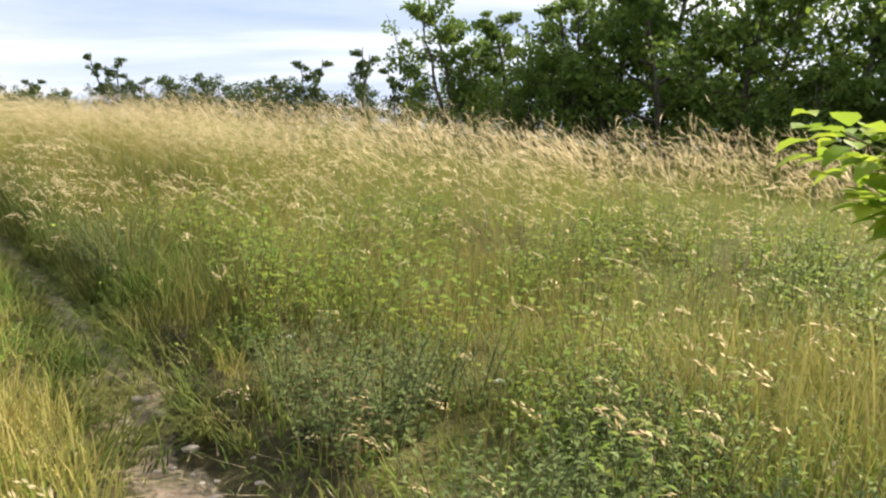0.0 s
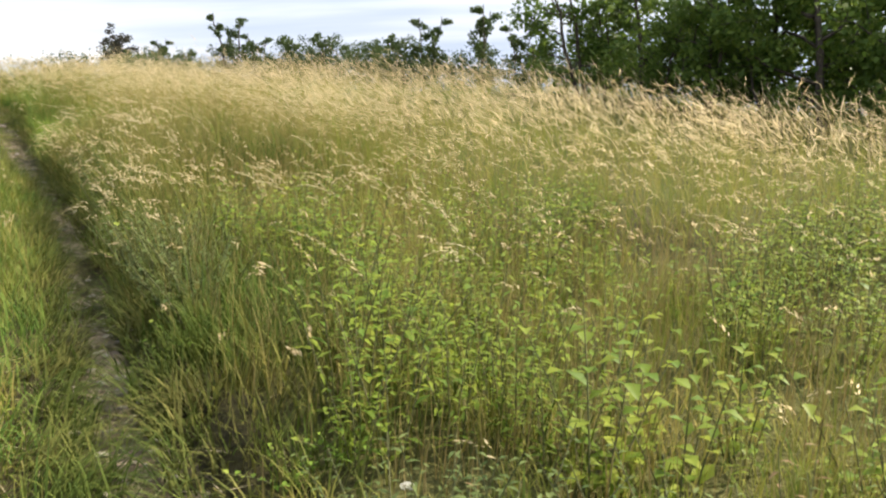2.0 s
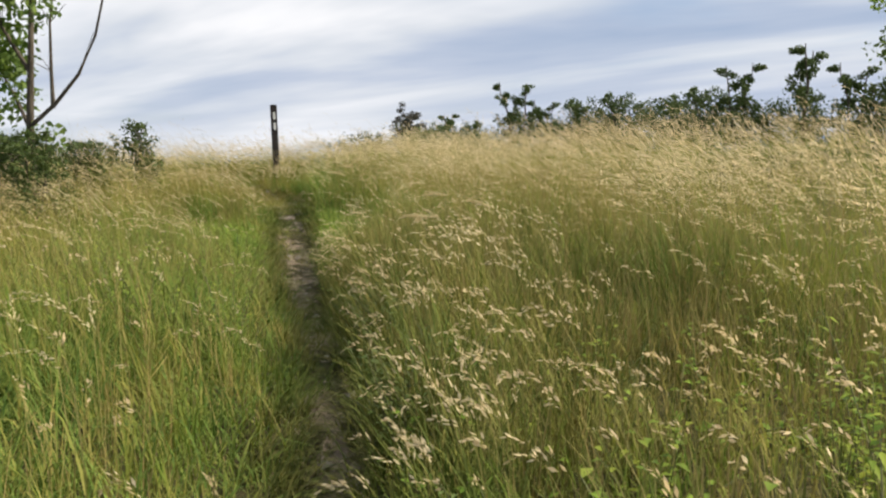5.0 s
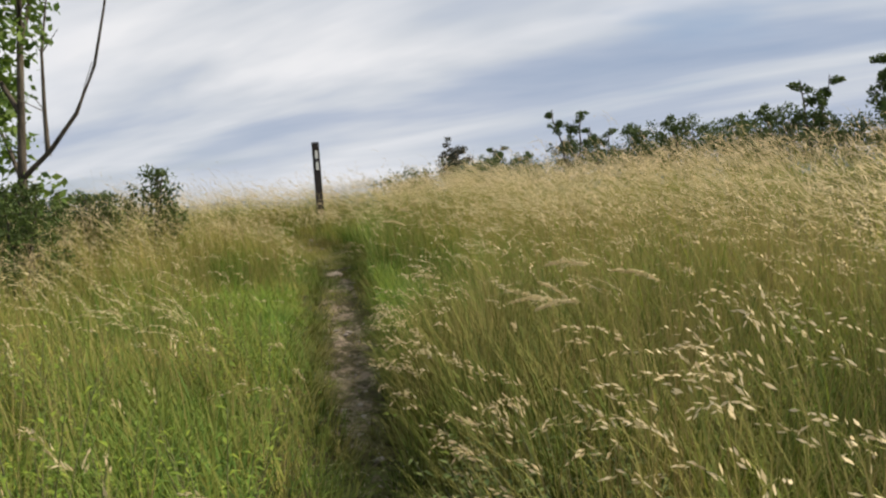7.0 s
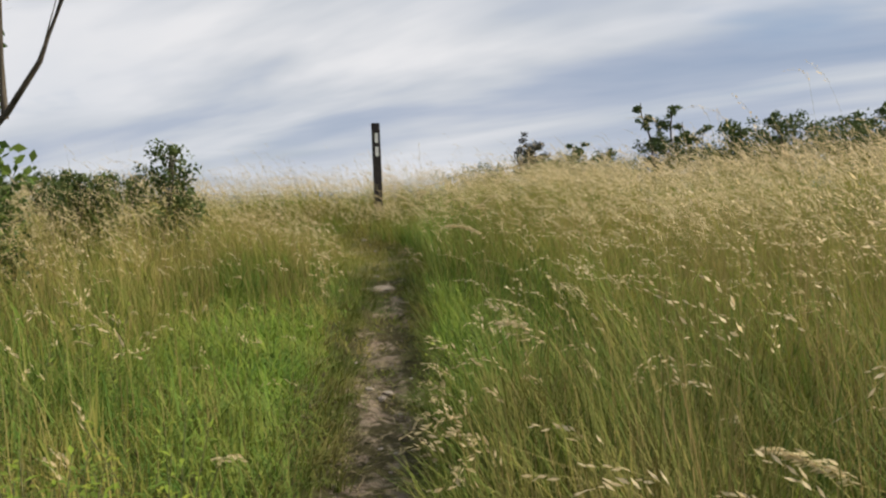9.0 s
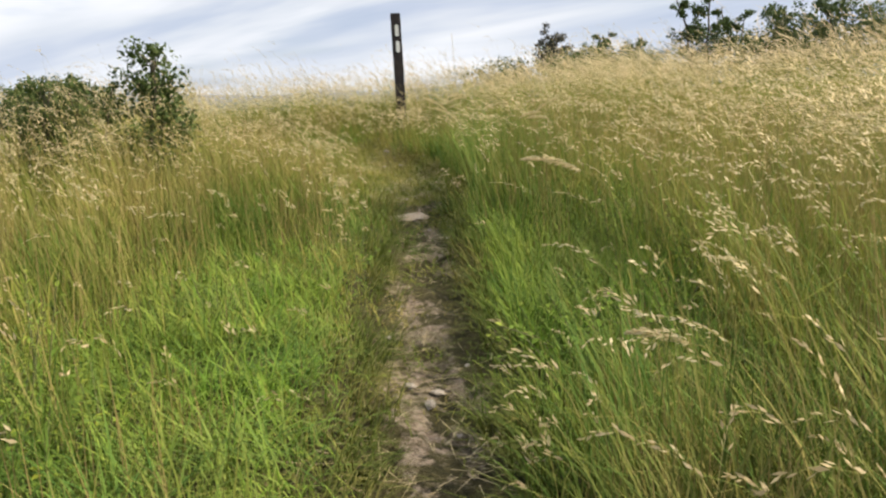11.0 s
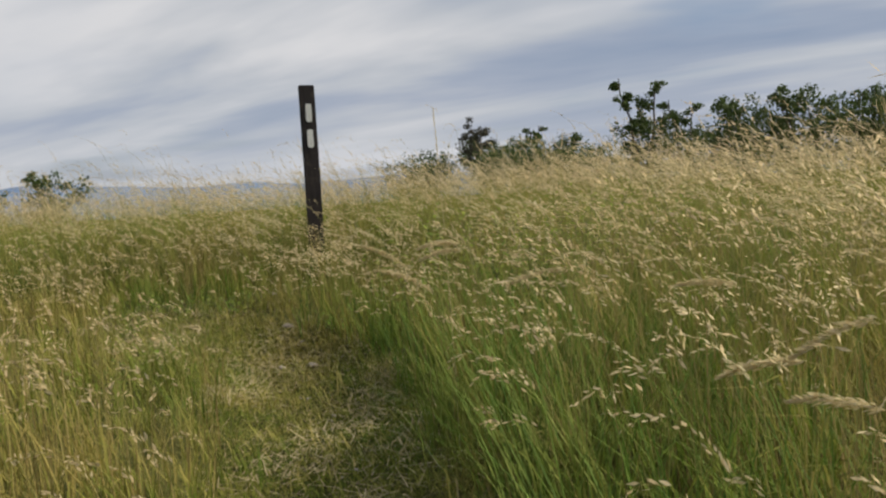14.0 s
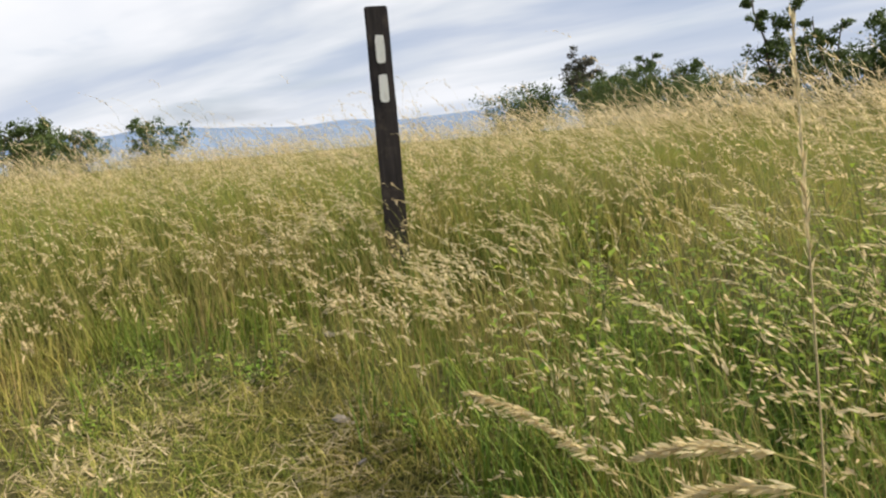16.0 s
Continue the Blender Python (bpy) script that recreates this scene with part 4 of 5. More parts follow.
def tall_grass(name, label, x, y, tall, r, stem_steps, leaf_count, leaf_steps, spikelets, fat, heads=0.86, taper_power=3.5):
    d, side = path_gap(x, y)
    n = len(x)
    z = land(x, y)
    base = np.stack([x, y, z - 0.02], 1)
    h = grass_height(x, y, d, side) * r.uniform(0.6, 1.08, n) * tall
    h = h * (1 + 0.3 * (r.uniform(0, 1, n) < (0.05 if spikelets else 0.0)) * (y > 9))
    h = np.minimum(h, 0.28 + 0.68 * d)
    az = WIND + 0.5 * waves(x, y, 2.2, 15) + r.normal(0, 0.65, n)
    pile = Pile()
    bend = r.uniform(0.3, 1.35, n)
    co, q, mid, th = ribbons(base, h, 0.0031 * fat * r.uniform(0.8, 1.3, n), az, r.normal(0.05, 0.15, n), bend, stem_steps, r.uniform(0, 3.14, n), 0.5, taper_power)
    mi = np.tile((np.arange(stem_steps) >= stem_steps * 0.5).astype(np.int32), n)
    pile.add(co, q, mi)
    # blades on the stems
    for k in range(leaf_count):
        f = r.uniform(0.02, 0.45 if spikelets else 0.2, n)
        j = f * stem_steps
        i0 = np.floor(j).astype(int)
        w = (j - i0)[:, None]
        p = mid[np.arange(n), i0] * (1 - w) + mid[np.arange(n), i0 + 1] * w
        a2 = r.uniform(0, 6.28, n) * 0.7 + az * 0.3
        lc, lq, _, _ = ribbons(p, h * r.uniform(0.28, 0.6, n) * (1.0 if spikelets else 0.75), 0.0082 * fat * r.uniform(0.7, 1.3, n), a2, r.uniform(0.1, 0.5, n), r.uniform(0.5, 2.4, n), leaf_steps, None, 0.08)
        pile.add(lc, lq, 2)
    # seed heads
    tip = mid[:, -1]
    tth = th[:, -1] + 0.15
    hl = (r.uniform(0.12, 0.29, n)) * np.clip(h, 0.5, 1.2)
    has = r.uniform(0, 1, n) < (heads + 0.34 * waves(x, y, 1.7, 44)) * (1 - (0.85 - 0.5 * smooth(4.6, 7.0, y)) * weedy(x, y)) * (1 - 0.45 * ((side < 0) | (d < 1.6)) * smooth(11.5, 13.5, y) * smooth(18.2, 17.0, y) * smooth(5.0, 4.0, d)) * (1 - 0.75 * green_edge(x, y, d, side)) * (1 - 0.7 * np.clip(lush(x, y, d, side), 0, 1)) * (1 - 0.8 * brown(x, y, d, side))
    if spikelets:
        hc, hq, hmid, hth = ribbons(tip, hl, np.full(n, 0.002), az, tth, r.uniform(0.5, 1.8, n), 3, r.uniform(0, 3.14, n), 0.5)
        use = np.where(has)[0]
        pick = (use[:, None] * 3 + np.arange(3)[None, :]).ravel()
        pile.add(hc, hq[pick], 1)
        m = len(use)
        for k in range(spikelets):
            f = (k + r.uniform(0.2, 0.8, m)) / spikelets
            j = np.minimum(f * 3, 2.999)
            i0 = np.floor(j).astype(int)
            w = (j - i0)[:, None]
            p = hmid[use, i0] * (1 - w) + hmid[use, i0 + 1] * w
            t = hth[use, i0]
            ax = np.stack([np.sin(t) * np.cos(az[use]), np.sin(t) * np.sin(az[use]), np.cos(t)], 1)
            rad = unit(r.normal(0, 1, (m, 3)))
            ax = unit(ax + rad * 0.38)
            sd = unit(np.cross(ax, r.normal(0, 1, (m, 3))))
            ln = r.uniform(0.019, 0.032, m) * (1.15 - 0.45 * f)
            c = p + rad * (0.013 * (1.1 - f))[:, None] + ax * (ln * 0.3)[:, None]
            dc, dq = diamonds(c, ax, sd, ln, ln * r.uniform(0.22, 0.34, m))
            pile.add(dc, dq, 3)
    else:
        u = np.where(has)[0]
        m = len(u)
        ca, sa = np.cos(az[u]), np.sin(az[u])
        for k in range(3):
            t = tth[u] + r.uniform(-0.1, 0.9, m)
            ax = unit(np.stack([np.sin(t) * ca, np.sin(t) * sa, np.cos(t)], 1) + r.normal(0, 0.16, (m, 3)))
            ln = hl[u] * r.uniform(0.55, 1.05, m)
            sd = unit(np.cross(ax, r.normal(0, 1, (m, 3))))
            pile.add(*diamonds(tip[u] + ax * (ln * 0.45 - hl[u] * 0.22 * k)[:, None], ax, sd, ln, 0.0052 * fat * r.uniform(0.6, 1.3, m)), 3)
    ob = new(name, pile.mesh(name, [M_LEAF, M_STEM, M_LEAF, M_HEAD]))
    return tagged(ob, label, "grass", kind="stuff")


def low_blades(name, label, x, y, r, h, width, mat, steps, bend=(0.5, 1.6), lean=(0.05, 0.5), lift=-0.01):
    n = len(x)
    h = np.where(np.hypot(x + 10.2, y - 15.1) < 0.34, np.minimum(h, 0.03), h)      # bare rock in the path
    base = np.stack([x, y, land(x, y) + lift], 1)
    co, q, _, _ = ribbons(base, h, width * r.uniform(0.7, 1.35, n), r.uniform(0, 6.28, n), r.uniform(*lean, n), r.uniform(*bend, n), steps, None, 0.08)
    ob = new(name, mesh_from(name, co, q, [mat]))
    return tagged(ob, label, "grass", kind="stuff")


def nodding_heads():
    """Large pale seed heads that hang over in the wind."""
    x, y, tall, r = clumped(1700, 6, -15, 1.5, 1.2, 20.5, 71, 0.12)
    d, side = path_gap(x, y)
    keep = (d > 0.62) & (d < 4.0) & (r.uniform(0, 1, len(x)) < np.where(side > 0, 0.85, np.where(y < 4, 0.9, 0.4)) * (1 - 0.96 * brown(x, y, d, side)) * (1 - 0.75 * ((side < 0) | (d < 1.5)) * smooth(11.5, 13.5, y) * smooth(18.2, 17.0, y))) & (waves(x, y, 1.9, 72) > -0.1) & (clearing(x, y) < 0.3) & (weedy(x, y) < 0.4 + 0.7 * (r.uniform(0, 1, len(x)) < 0.06 + 0.16 * smooth(3.6, 5.4, y)))
    x, y, d, side = x[keep], y[keep], d[keep], side[keep]
    n = len(x)
    h = np.minimum(np.maximum(grass_height(x, y, d, side), 0.7) * r.uniform(0.8, 1.08, n), 0.66 + 0.45 * d)
    az = WIND + r.normal(0, 0.45, n)
    pile = Pile()
    co, q, mid, th = ribbons(np.stack([x, y, land(x, y) - 0.02], 1), h, np.full(n, 0.003), az, r.normal(0.05, 0.08, n), r.uniform(0.5, 1.1, n), 5, r.uniform(0, 3.14, n), 0.5, 3.0)
    pile.add(co, q, 0)
    hc, hq, hm, ht = ribbons(mid[:, -1], r.uniform(0.17, 0.30, n), np.full(n, 0.0025), az, th[:, -1] + 0.1, r.uniform(0.5, 1.1, n), 4, r.uniform(0, 3.14, n), 0.5)
    pile.add(hc, hq, 0)
    for k in range(28):
        f = (k + r.uniform(0.1, 0.9, n)) / 28
        j = np.minimum(f * 4, 3.999)
        i0 = np.floor(j).astype(int)
        w = (j - i0)[:, None]
        a = np.arange(n)
        p = hm[a, i0] * (1 - w) + hm[a, i0 + 1] * w
        t = ht[a, i0]
        ax = np.stack([np.sin(t) * np.cos(az), np.sin(t) * np.sin(az), np.cos(t)], 1)
        rad = unit(r.normal(0, 1, (n, 3)) + np.array([0, 0, -0.5]))
        ax = unit(ax + rad * 0.4)
        ln = r.uniform(0.016, 0.028, n)
        pile.add(*diamonds(p + rad * (0.020 * (1.1 - f) * r.uniform(0.3, 1, n))[:, None], ax, unit(np.cross(ax, r.normal(0, 1, (n, 3)))), ln, ln * 0.22), 1)
    tagged(new("nodding_grass", pile.mesh("nodding_grass", [M_STEM, M_PALE])), "pale nodding brome heads hanging over in the wind", "grass", kind="stuff")


def meadow():
    lab = "tall summer meadow grass, green below with straw-coloured nodding seed heads"
    # beside the path
    x, y, tall, r = clumped(31500, 5, -18, 8, -1.0, 21.5, 51, 0.055)
    d, side = path_gap(x, y)
    wider = 2.6 * smooth(10, 7, y) * (side > 0)
    dens = smooth(4.9, 3.2, d - wider) * np.where(side > 0, smooth(0.14, 0.24, d), smooth(0.18, 0.34, d)) * (1 - 0.68 * weedy(x, y) * smooth(1.5, 3.5, y)) * (1 - 0.86 * np.clip(lush(x, y, d, side), 0, 1))
    dens = dens * (1 - 0.62 * green_edge(x, y, d, side)) * (x * x + (y + 0.4) ** 2 > 0.9) * (1 - clearing(x, y)) * np.clip(0.85 + 0.6 * waves(x, y, 1.1, 61), 0.15, 1.3)
    keep = r.uniform(0, 1, len(x)) < dens * 0.55
    tall_grass("meadow_grass", lab, x[keep], y[keep], tall[keep], r, 4, 2, 2, 11, 0.9, 0.9)
    # further off
    x, y, tall, r = clumped(28500, 4, -28, 14, -2, 32, 52, 0.08)
    d, side = path_gap(x, y)
    wider = 2.6 * smooth(10, 7, y) * (side > 0)
    dens = smooth(3.4, 4.8, d - wider) * smooth(14, 9, d)
    keep = r.uniform(0, 1, len(x)) < dens * 0.8
    tall_grass("meadow_grass", lab, x[keep], y[keep], tall[keep], r, 3, 1, 1, 0, 1.1, 0.95)
    # towards the skyline
    x, y, tall, r = clumped(30000, 4, -62, 24, -6, 78, 53, 0.12)
    d, side = path_gap(x, y)
    dens = smooth(9.5, 14, d) * smooth(60, 18, d)
    keep = r.uniform(0, 1, len(x)) < dens * 0.48
    tall_grass("meadow_grass", lab, x[keep], y[keep], tall[keep], r, 2, 1, 1, 0, 1.8, 0.97)
    # leaves at the foot of the stems
    x, y, tall, r = clumped(13500, 14, -15, 4.5, -1.0, 19.5, 54, 0.06)
    d, side = path_gap(x, y)
    dens = smooth(4.4, 2.6, d) * smooth(0.10, 0.24, d) * np.where(y < 4.0, smooth(0.18, 0.40, d), 1.0) * (x * x + (y + 0.4) ** 2 > 0.5) * (1 - 0.8 * clearing(x, y)) * (1 - 0.6 * np.clip(lush(x, y, d, side), 0, 1))
    keep = r.uniform(0, 1, len(x)) < dens * 0.7
    h = grass_height(x, y, d, side)[keep] * r.uniform(0.35, 0.8, keep.sum()) * tall[keep]
    low_blades("grass_tussocks", "green leafy undergrowth of the meadow grass", x[keep], y[keep], r, h, 0.0066, M_LEAF, 2, (0.3, 1.2), (0.0, 0.4))
    # bare upright stalks
    x, y, tall, r = clumped(11500, 10, -15, 4.5, 0.4, 19.5, 87, 0.07)
    d, side = path_gap(x, y)
    dens = smooth(5.0, 3.0, d) * smooth(0.2, 0.42, d) * (1 - clearing(x, y)) * (1 - 0.8 * np.clip(lush(x, y, d, side), 0, 1)) * np.clip(0.55 + 0.7 * waves(x, y, 1.2, 88) + 0.5 * brown(x, y, d, side), 0.05, 1) * (1 - 0.7 * green_edge(x, y, d, side))
    keep = r.uniform(0, 1, len(x)) < dens * (x * x + (y + 0.4) ** 2 > 0.9)
    h = np.minimum(grass_height(x, y, d, side)[keep] * r.uniform(0.55, 0.95, keep.sum()) * tall[keep], 0.24 + 0.9 * d[keep])
    low_blades("grass_stalks", "thin upright brown and olive grass stalks", x[keep], y[keep], r, h, 0.0042, M_STALK, 2, (0.0, 0.35), (0.0, 0.16))
    # ripe yellow grass where the walk begins
    x, y, tall, r = clumped(2300, 9, -3.2, 3.6, -0.5, 4.4, 58, 0.06)
    d, side = path_gap(x, y)
    dens = smooth(0.16, 0.3, d) * (x * x + (y + 0.4) ** 2 > 0.7) * np.where(side > 0, smooth(0.6, 1.2, x) * smooth(4.2, 3.2, y), smooth(3.6, 2.4, y))
    keep = r.uniform(0, 1, len(x)) < dens
    h = grass_height(x, y, d, side)[keep] * r.uniform(0.45, 1.05, keep.sum()) * tall[keep]
    low_blades("ripe_grass", "ripe yellow grass beside the start of the path", x[keep], y[keep], r, h, 0.0062, M_GOLD, 3, (0.1, 1.2), (0.0, 0.3))
    # trodden place before the post
    x, y, r = scatter_points(52000, -15.0, -9.5, 14.5, 19.0, 59)
    keep = r.uniform(0, 1, len(x)) < clearing(x, y) * (0.2 + 0.4 * smooth(15.9, 16.8, y))
    low_blades("trodden_grass", "short trodden yellowish grass in front of the post", x[keep], y[keep], r, r.uniform(0.03, 0.12, keep.sum()) * (1 + 1.2 * np.clip(waves(x, y, 0.6, 68)[keep], 0, 1)), 0.0055, M_GOLD, 2, (0.4, 1.6), (0.2, 1.2))
    x, y, r = scatter_points(46000, -15.0, -9.5, 14.5, 19.0, 60)
    keep = r.uniform(0, 1, len(x)) < clearing(x, y)
    low_blades("trodden_grass", "short trodden green grass in front of the post", x[keep], y[keep], r, r.uniform(0.03, 0.12, keep.sum()), 0.0055, M_LEAF, 2, (0.4, 1.6), (0.2, 1.1))
    x, y, r = scatter_points(30000, -15.0, -9.5, 14.5, 19.0, 61)
    keep = r.uniform(0, 1, len(x)) < clearing(x, y) * np.clip(0.3 + 0.5 * waves(x, y, 0.8, 62), 0.03, 0.8)
    low_blades("dry_thatch", "flattened pale straw lying before the post", x[keep], y[keep], r, r.uniform(0.06, 0.2, keep.sum()), 0.005, M_STRAW, 2, (-0.15, 0.25), (1.25, 1.58), 0.02)
    # thick bank on the right hand of the path, its shade put into dark blades
    x, y, tall, r = clumped(15000, 12, -13.5, 0.6, 1.4, 18.0, 63, 0.05)
    d, side = path_gap(x, y)
    keep = (side > 0) & (r.uniform(0, 1, len(x)) < smooth(0.11, 0.18, d) * np.maximum(smooth(0.7, 0.4, d), 0.5 * smooth(2.0, 0.8, d) + 0.45 * brown(x, y, d, side)) * smooth(3.0, 4.2, y) * (1 - clearing(x, y)) * (1 - 0.6 * np.clip(lush(x, y, d, side), 0, 1)))
    h = grass_height(x, y, d, side)[keep] * r.uniform(0.5, 0.95, keep.sum())
    h = np.minimum(h, 0.16 + 1.6 * np.minimum(d[keep], 0.5))
    bx, by, early = x[keep], y[keep], y[keep] < 11.6 + 0.5 * waves(x[keep], y[keep], 0.8, 95)
    low_blades("grass_bank", "thick green grass bank beside the footpath, tinted dark for its shade", bx[early], by[early], r, h[early], 0.0075, M_SHADE_GRASS, 3, (0.3, 1.3), (0.0, 0.3))
    low_blades("grass_bank", "thick fresh green grass bank beside the footpath", bx[~early], by[~early], r, h[~early], 0.0065, M_DEEP, 3, (0.3, 1.3), (0.0, 0.3))
    # greener blades on the left hand
    x, y, tall, r = clumped(6800, 10, -10, -0.6, 2.4, 12.0, 64, 0.05)
    d, side = path_gap(x, y)
    keep = r.uniform(0, 1, len(x)) < green_edge(x, y, d, side) * smooth(0.16, 0.3, d) * np.clip(0.75 + 0.5 * waves(x, y, 1.3, 66), 0.1, 1)
    h = grass_height(x, y, d, side)[keep] * r.uniform(0.35, 0.8, keep.sum()) * tall[keep]
    low_blades("green_verge", "fresh green grass on the verge of the footpath", x[keep], y[keep], r, h, 0.0075, M_DEEP, 3, (0.6, 2.0), (0.0, 0.5))
    # thick grass beyond the trodden place, darkened in colour to stand for shade
    x, y, tall, r = clumped(1900, 10, -19, -12.6, 16.6, 22.5, 97, 0.06)
    d, side = path_gap(x, y)
    keep = (clearing(x, y) < 0.05) & (r.uniform(0, 1, len(x)) < smooth(1.3, 1.7, np.hypot((x + 13.1) / 1.3, y - 17.35)))
    low_blades("grass_bank", "thick grass around the trodden place, tinted dark for shade", x[keep], y[keep], r, r.uniform(0.3, 0.62, keep.sum()) * tall[keep], 0.007, M_SHADE_GRASS, 2, (0.3, 1.2), (0.0, 0.35))
    nodding_heads()
    # lush strip
    x, y, r = scatter_points(95000, -12, -5, 8, 15, 55)
    d, side = path_gap(x, y)
    keep = (side < 0) & (r.uniform(0, 1, len(x)) < lush(x, y, d, side) * smooth(0.22, 0.5, d))
    tall = r.uniform(0.10, 0.36, len(x)) * (1 + 0.45 * waves(x, y, 0.7, 92))
    dim = r.uniform(0, 1, len(x)) < np.clip(0.5 + 0.7 * waves(x, y, 0.9, 93), 0.15, 0.85)
    for pick, mat, label in ((keep & ~dim, M_LUSH, "soft bright green grass beside the footpath"), (keep & dim, M_DEEP, "soft deep green grass beside the footpath")):
        low_blades("lush_grass", label, x[pick], y[pick], r, tall[pick], 0.007, mat, 3, (0.9, 2.5), (0.1, 0.7))
    x, y, r = scatter_points(105000, -12.6, -5, 10.5, 20, 75)
    d, side = path_gap(x, y)
    keep = (side > 0) & (r.uniform(0, 1, len(x)) < lush(x, y, d, side) * smooth(0.2, 0.34, d))
    bright = r.uniform(0, 1, len(x)) < np.clip(0.28 + 0.6 * waves(x, y, 0.8, 96), 0.05, 0.7)
    for pick, mat, label in ((keep & bright, M_LUSH, "bright green soft grass under the bank"), (keep & ~bright, M_DEEP, "deep green soft grass in the shade of the bank")):
        low_blades("deep_grass", label, x[pick], y[pick], r, r.uniform(0.15, 0.48, pick.sum()), 0.006, mat, 3)
    # tufts that hang over the edges of the path
    r = np.random.RandomState(86)
    at = np.repeat(r.randint(64, 196, 1050), 12)
    lean_to = np.repeat(np.where(r.uniform(0, 1, 1050) < 0.5, -1.0, 1.0) * np.clip(r.normal(0.20, 0.07, 1050), 0.03, 0.36), 12)
    tang = unit(np.gradient(LINE, axis=0))[at]
    p = LINE[at] + np.stack([tang[:, 1], -tang[:, 0]], 1) * (lean_to + r.normal(0, 0.02, len(at)) + np.sign(lean_to) * 0.12 * smooth(9.4, 11.0, LINE[at, 1]))[:, None] + tang * r.normal(0, 0.04, len(at))[:, None]
    inward = np.arctan2(tang[:, 0] * np.sign(lean_to), -tang[:, 1] * np.sign(lean_to)) + r.normal(0, 1.0, len(at))
    co, q, _, _ = ribbons(np.stack([p[:, 0], p[:, 1], land(p[:, 0], p[:, 1]) - 0.01], 1), r.uniform(0.10, 0.32, len(at)), 0.0065 * r.uniform(0.7, 1.3, len(at)), inward,
                          r.uniform(0.05, 0.6, len(at)), r.uniform(0.6, 2.2, len(at)), 3, None, 0.08)
    tagged(new("path_tufts", mesh_from("path_tufts", co, q, [M_SHADE_GRASS])), "dark green tufts hanging over the edges of the footpath", "grass", kind="stuff")
    # short turf and trampled straw on the path
    x, y, r = scatter_points(260000, -16, 1, -1.5, 19.5, 56)
    d, side = path_gap(x, y)
    bare = smooth(0.02, 0.2, d + 0.06 * waves(x, y, 0.5, 77)) * 0.95 * smooth(0.6, 0.36, d) + (0.1 + 0.5 * smooth(2.6, 4.2, y) + smooth(8.0, 12.5, y) * 0.3) * (d < 0.4) * np.clip(0.7 + 0.6 * waves(x, y, 0.7, 92), 0.1, 1.2)
    keep = ((d < 0.62) & (r.uniform(0, 1, len(x)) < bare))
    low_blades("path_turf", "short trodden grass at the edges of the footpath", x[keep], y[keep], r, r.uniform(0.03, 0.13, keep.sum()) * (0.5 + 1.6 * d[keep]), 0.0055, M_LEAF, 2, (0.6, 1.8), (0.3, 1.1))
    x, y, r = scatter_points(42000, -15, -7, 11.5, 19.8, 67)
    d, side = path_gap(x, y)
    keep = (d < 0.5) & (r.uniform(0, 1, len(x)) < smooth(11.5, 14.0, y))
    low_blades("path_turf", "short trodden grass growing over the footpath", x[keep], y[keep], r, r.uniform(0.03, 0.12, keep.sum()), 0.0055, M_LEAF, 2, (0.6, 1.8), (0.3, 1.1))
    x, y, r = scatter_points(60000, -17, 1, -1.5, 19.5, 57)
    d, side = path_gap(x, y)
    keep = ((d < 0.42) & (r.uniform(0, 1, len(x)) < 0.3 + 0.7 * smooth(5.0, 12.0, y))) | (0.45 * clearing(x, y) > r.uniform(0, 1.0, len(x)))
    low_blades("dry_thatch", "flattened dry straw lying on the footpath", x[keep], y[keep], r, r.uniform(0.06, 0.22, keep.sum()), 0.004, M_STRAW, 2, (-0.15, 0.2), (1.40, 1.60), 0.012)


meadow()


# ---- stones on the path ----
def stones():
    r = random.Random(23)
    shapes = []
    for k in range(6):
        bm = bmesh.new()
        bmesh.ops.create_icosphere(bm, subdivisions=1, radius=0.5)
        for v in bm.verts:
            v.co *= 1 + 0.5 * noise.noise(v.co * 1.7 + Vector((k * 7, 0, 0)))
            v.co.z *= 0.42
        shapes.append(bm_mesh("stone", bm, M_STONE))
    made = 0
    while made < 290:
        i = r.randrange(20, 226)
        if i > 95 and r.random() < 0.82:
            continue
        x, y = LINE[i] + np.array([r.gauss(0, 0.095), r.gauss(0, 0.05)])
        s = r.uniform(0.018, 0.045) if r.random() < 0.85 else r.uniform(0.045, 0.095)
        ob = new("stone", shapes[made % 6])
        ob.parent = footpath
        z = float(land(np.array([x]), np.array([y]))[0])
        ob.matrix_world = pose(x, y, z + 0.012 + s * 0.12, r.uniform(-12, 12), r.uniform(-12, 12), r.uniform(0, 360)) @ Matrix.Diagonal((s, s * r.uniform(0.6, 1), s * r.uniform(0.6, 1), 1))
        made += 1


stones()


# ---- flat rock and a lone stalk ----
def flat_rock(x, y):
    bm = bmesh.new()
    bmesh.ops.create_icosphere(bm, subdivisions=3, radius=0.5)
    for v in bm.verts:
        v.co *= 1 + 0.35 * noise.noise(v.co * 2.1) + 0.06 * noise.noise(v.co * 9)
        v.co.z = max(-0.2, min(v.co.z, 0.16 + 0.05 * noise.noise(v.co * 5)))
    ob = tagged(new("flat_rock", bm_mesh("flat_rock", bm, M_ROCK)), "flat pinkish-grey rock bedded in the footpath", "rock")
    ob.matrix_world = pose(x, y, float(land(np.array([x]), np.array([y]))[0]) + 0.015, 3, -4, 40) @ Matrix.Diagonal((0.36, 0.22, 0.11, 1))


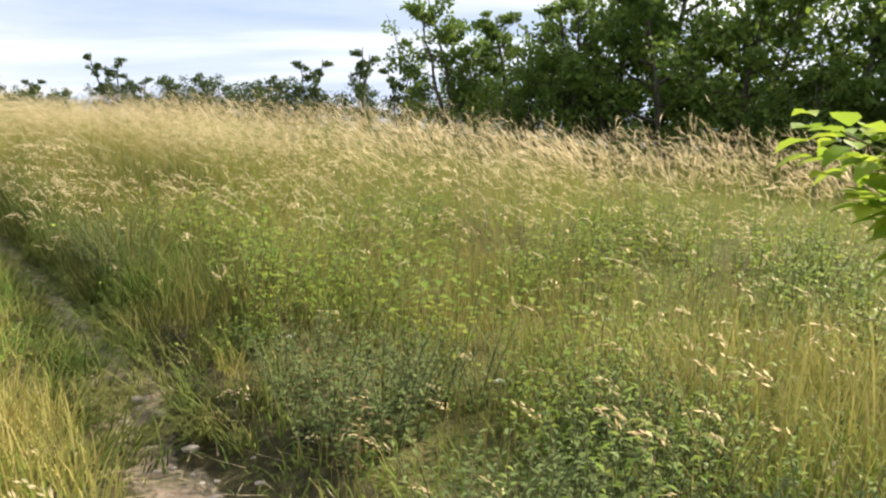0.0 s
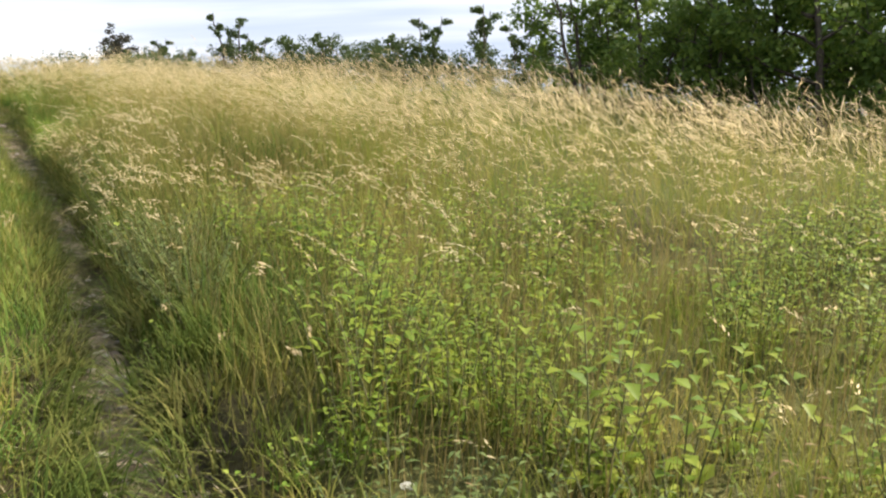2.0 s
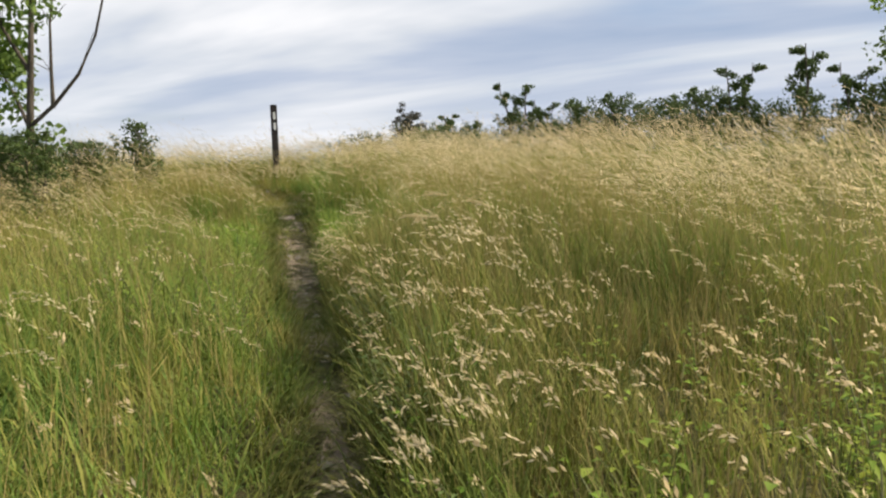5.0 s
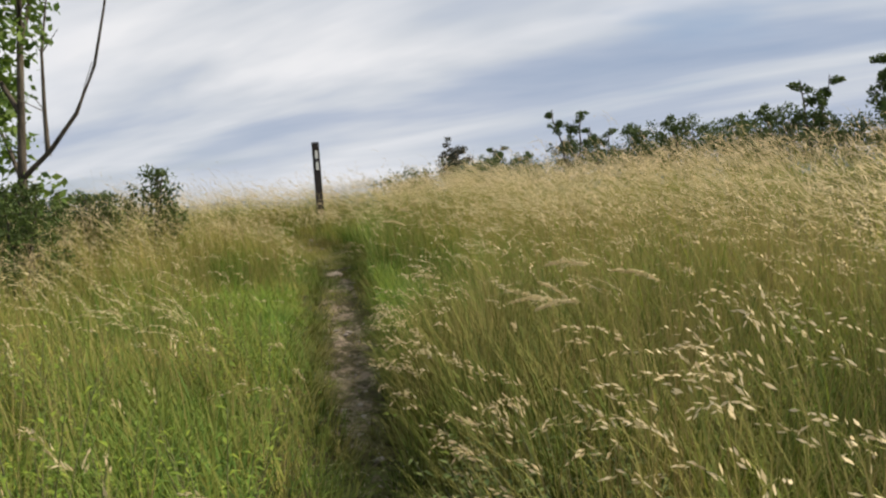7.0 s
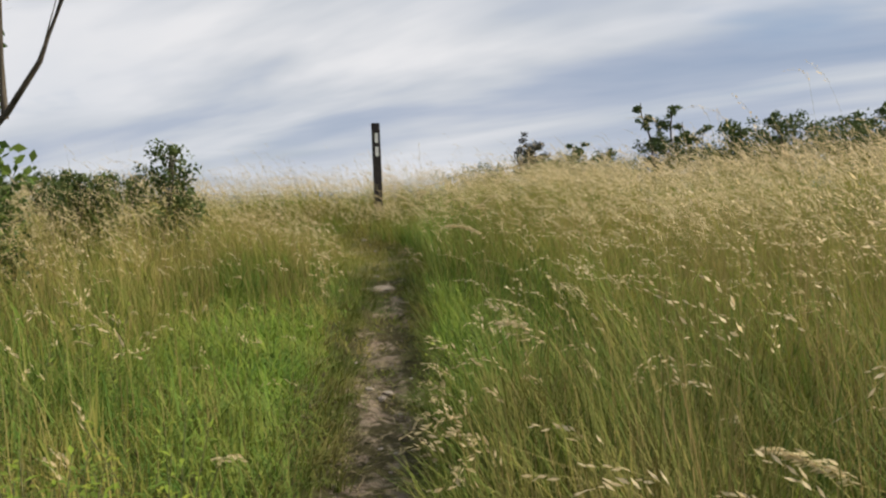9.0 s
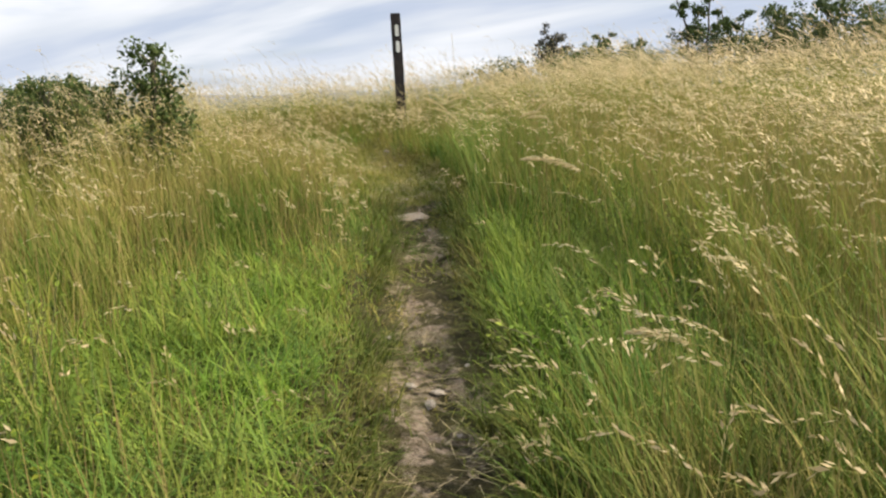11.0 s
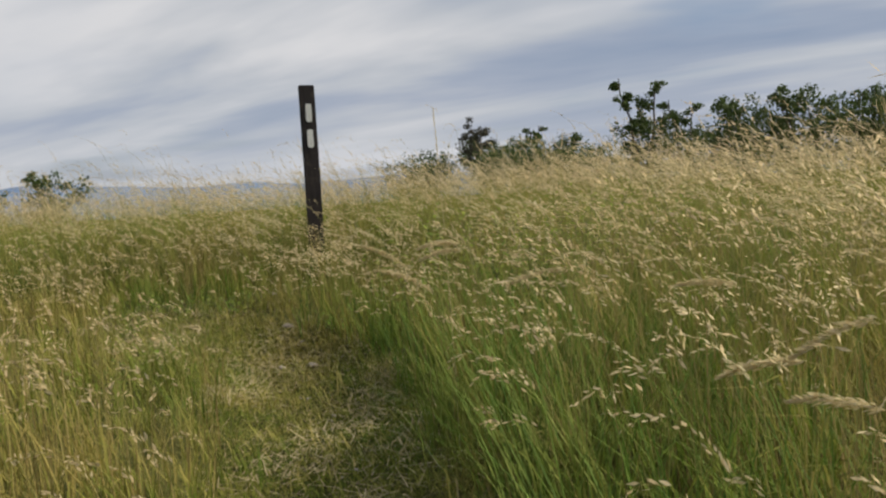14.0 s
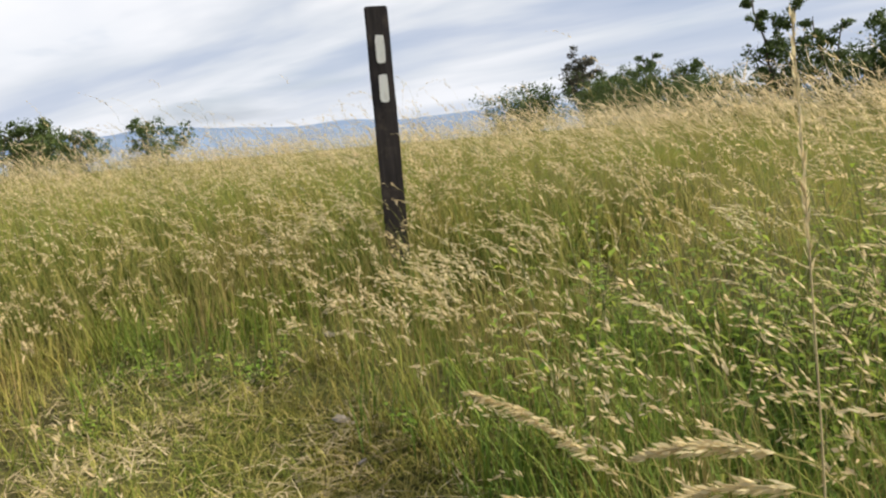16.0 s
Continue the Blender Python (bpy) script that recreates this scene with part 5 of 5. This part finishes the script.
def lone_stalk(x, y, tall):
    r = np.random.RandomState(81)
    root = tagged(new("grass_stalk"), "single tall dry grass stalk with a slim head", "grass stalk")
    root.matrix_world = pose(x, y, float(land(np.array([x]), np.array([y]))[0]))
    z = np.linspace(-0.02, tall, 9)
    pts = np.stack([-0.05 * (z / tall) ** 2, 0.02 * (z / tall) ** 2, z], 1)
    part("stem", mesh_from("stem", *tube(pts, np.linspace(0.0018, 0.0008, 9), 5), [M_STRAW]), root)
    f = r.uniform(0.84, 1.0, 60)
    c = np.stack([np.interp(f * tall, z, pts[:, 0]), np.interp(f * tall, z, pts[:, 1]), f * tall], 1)
    rad = unit(r.normal(0, 1, (60, 3)))
    ax = unit(np.array([0, 0, 1.0]) + rad * 0.35)
    part("seed_head", mesh_from("seed_head", *diamonds(c + rad * 0.003, ax, unit(np.cross(ax, rad + 0.1)), r.uniform(0.012, 0.02, 60), np.full(60, 0.0035)), [M_PALE]), root)


flat_rock(-10.2, 15.1)
lone_stalk(-10.49, 16.385, 1.40)


# ---- large brome plumes beside the path ----
def brome_plume(x, y, z, az, length, rise, seed):
    """One tall brome stalk: a bowed stem, a blade and a drooping one-sided plume of spikelets that starts at x, y, z."""
    r = np.random.RandomState(seed)
    root = tagged(new("brome_plume"), "large pale brome plume bowed over by the wind", "grass stalk", group="brome plumes beside the path")
    out = np.array([math.cos(radians(az)), math.sin(radians(az)), 0.0])
    gx, gy = x - out[0] * 0.2, y - out[1] * 0.2
    g = float(land(np.array([gx]), np.array([gy]))[0])
    root.matrix_world = pose(gx, gy, g)
    top = z - g
    t = np.linspace(0, 1, 9)
    stem = out * (0.2 * t ** 2.6)[:, None] + np.array([0, 0, 1.0]) * (top * np.sin(t * math.pi / 2) ** 0.9)[:, None]
    part("stem", smooth_shade(mesh_from("stem", *tube(stem, np.linspace(0.0022, 0.0012, 9), 5), [M_STEM])), root)
    f = np.linspace(0, 1, 8)
    axis = stem[-1] + out * (length * f)[:, None] + np.array([0, 0, 1.0]) * (rise * f - 0.35 * length * f * f)[:, None]
    pile = Pile()
    pile.add(*tube(axis, np.linspace(0.0013, 0.0005, 8), 4), 0)
    n = int(230 * length / 0.2)
    u = r.uniform(0, 1, n) ** 0.85
    base = np.stack([np.interp(u, f, axis[:, i]) for i in range(3)], 1)
    rad = unit(r.normal(0, 1, (n, 3)) + np.array([0, 0, -0.35]))
    wide = 0.015 * np.sin(np.clip(u * 0.9 + 0.12, 0, 1) * math.pi) ** 0.7 + 0.003
    ax = unit(out + rad * 0.42)
    ln = r.uniform(0.014, 0.027, n)
    pile.add(*diamonds(base + rad * (wide * r.uniform(0.2, 1.0, n))[:, None], ax, unit(np.cross(ax, r.normal(0, 1, (n, 3)))), ln, ln * r.uniform(0.18, 0.3, n)), 0)
    part("seed_head", pile.mesh("seed_head", [M_PALE]), root, "pale drooping plume of spikelets")
    co, q, _, _ = ribbons(stem[2:3], np.array([0.34]), np.array([0.007]), np.array([radians(az) + r.uniform(-2, 2)]), np.array([0.3]), np.array([1.6]), 5)
    part("blade", mesh_from("blade", co, q, [M_LEAF]), root)


for k, (x, y, z, az, length, rise) in enumerate((
        (-7.25, 12.42, 1.81, -170, 0.22, 0.12), (-4.64, 9.71, 1.72, -178, 0.20, 0.07), (-4.79, 9.66, 1.57, -171, 0.21, 0.06), (-5.11, 10.21, 1.49, -171, 0.16, 0.10),
        (-4.85, 10.05, 1.50, 172, 0.18, 0.16), (-4.64, 9.57, 1.58, -173, 0.19, 0.03), (-10.67, 16.79, 2.06, -160, 0.20, 0.05), (-10.63, 16.73, 2.04, -162, 0.19, 0.02),
        (-10.82, 16.78, 1.84, -158, 0.27, 0.20), (-11.02, 16.94, 1.90, -159, 0.26, 0.24), (-10.08, 16.60, 1.97, -163, 0.24, 0.02), (-6.66, 11.84, 1.41, -171, 0.16, 0.07),
        (-4.40, 9.95, 1.62, -165, 0.20, 0.12), (-9.35, 16.2, 1.98, -170, 0.18, 0.06),
        (-9.09, 15.51, 1.91, -168, 0.18, 0.02), (-8.93, 15.30, 1.87, 178, 0.17, 0.06), (-8.95, 15.54, 2.01, -159, 0.17, -0.03))):
    brome_plume(x, y, z, az, length, rise, 200 + k)
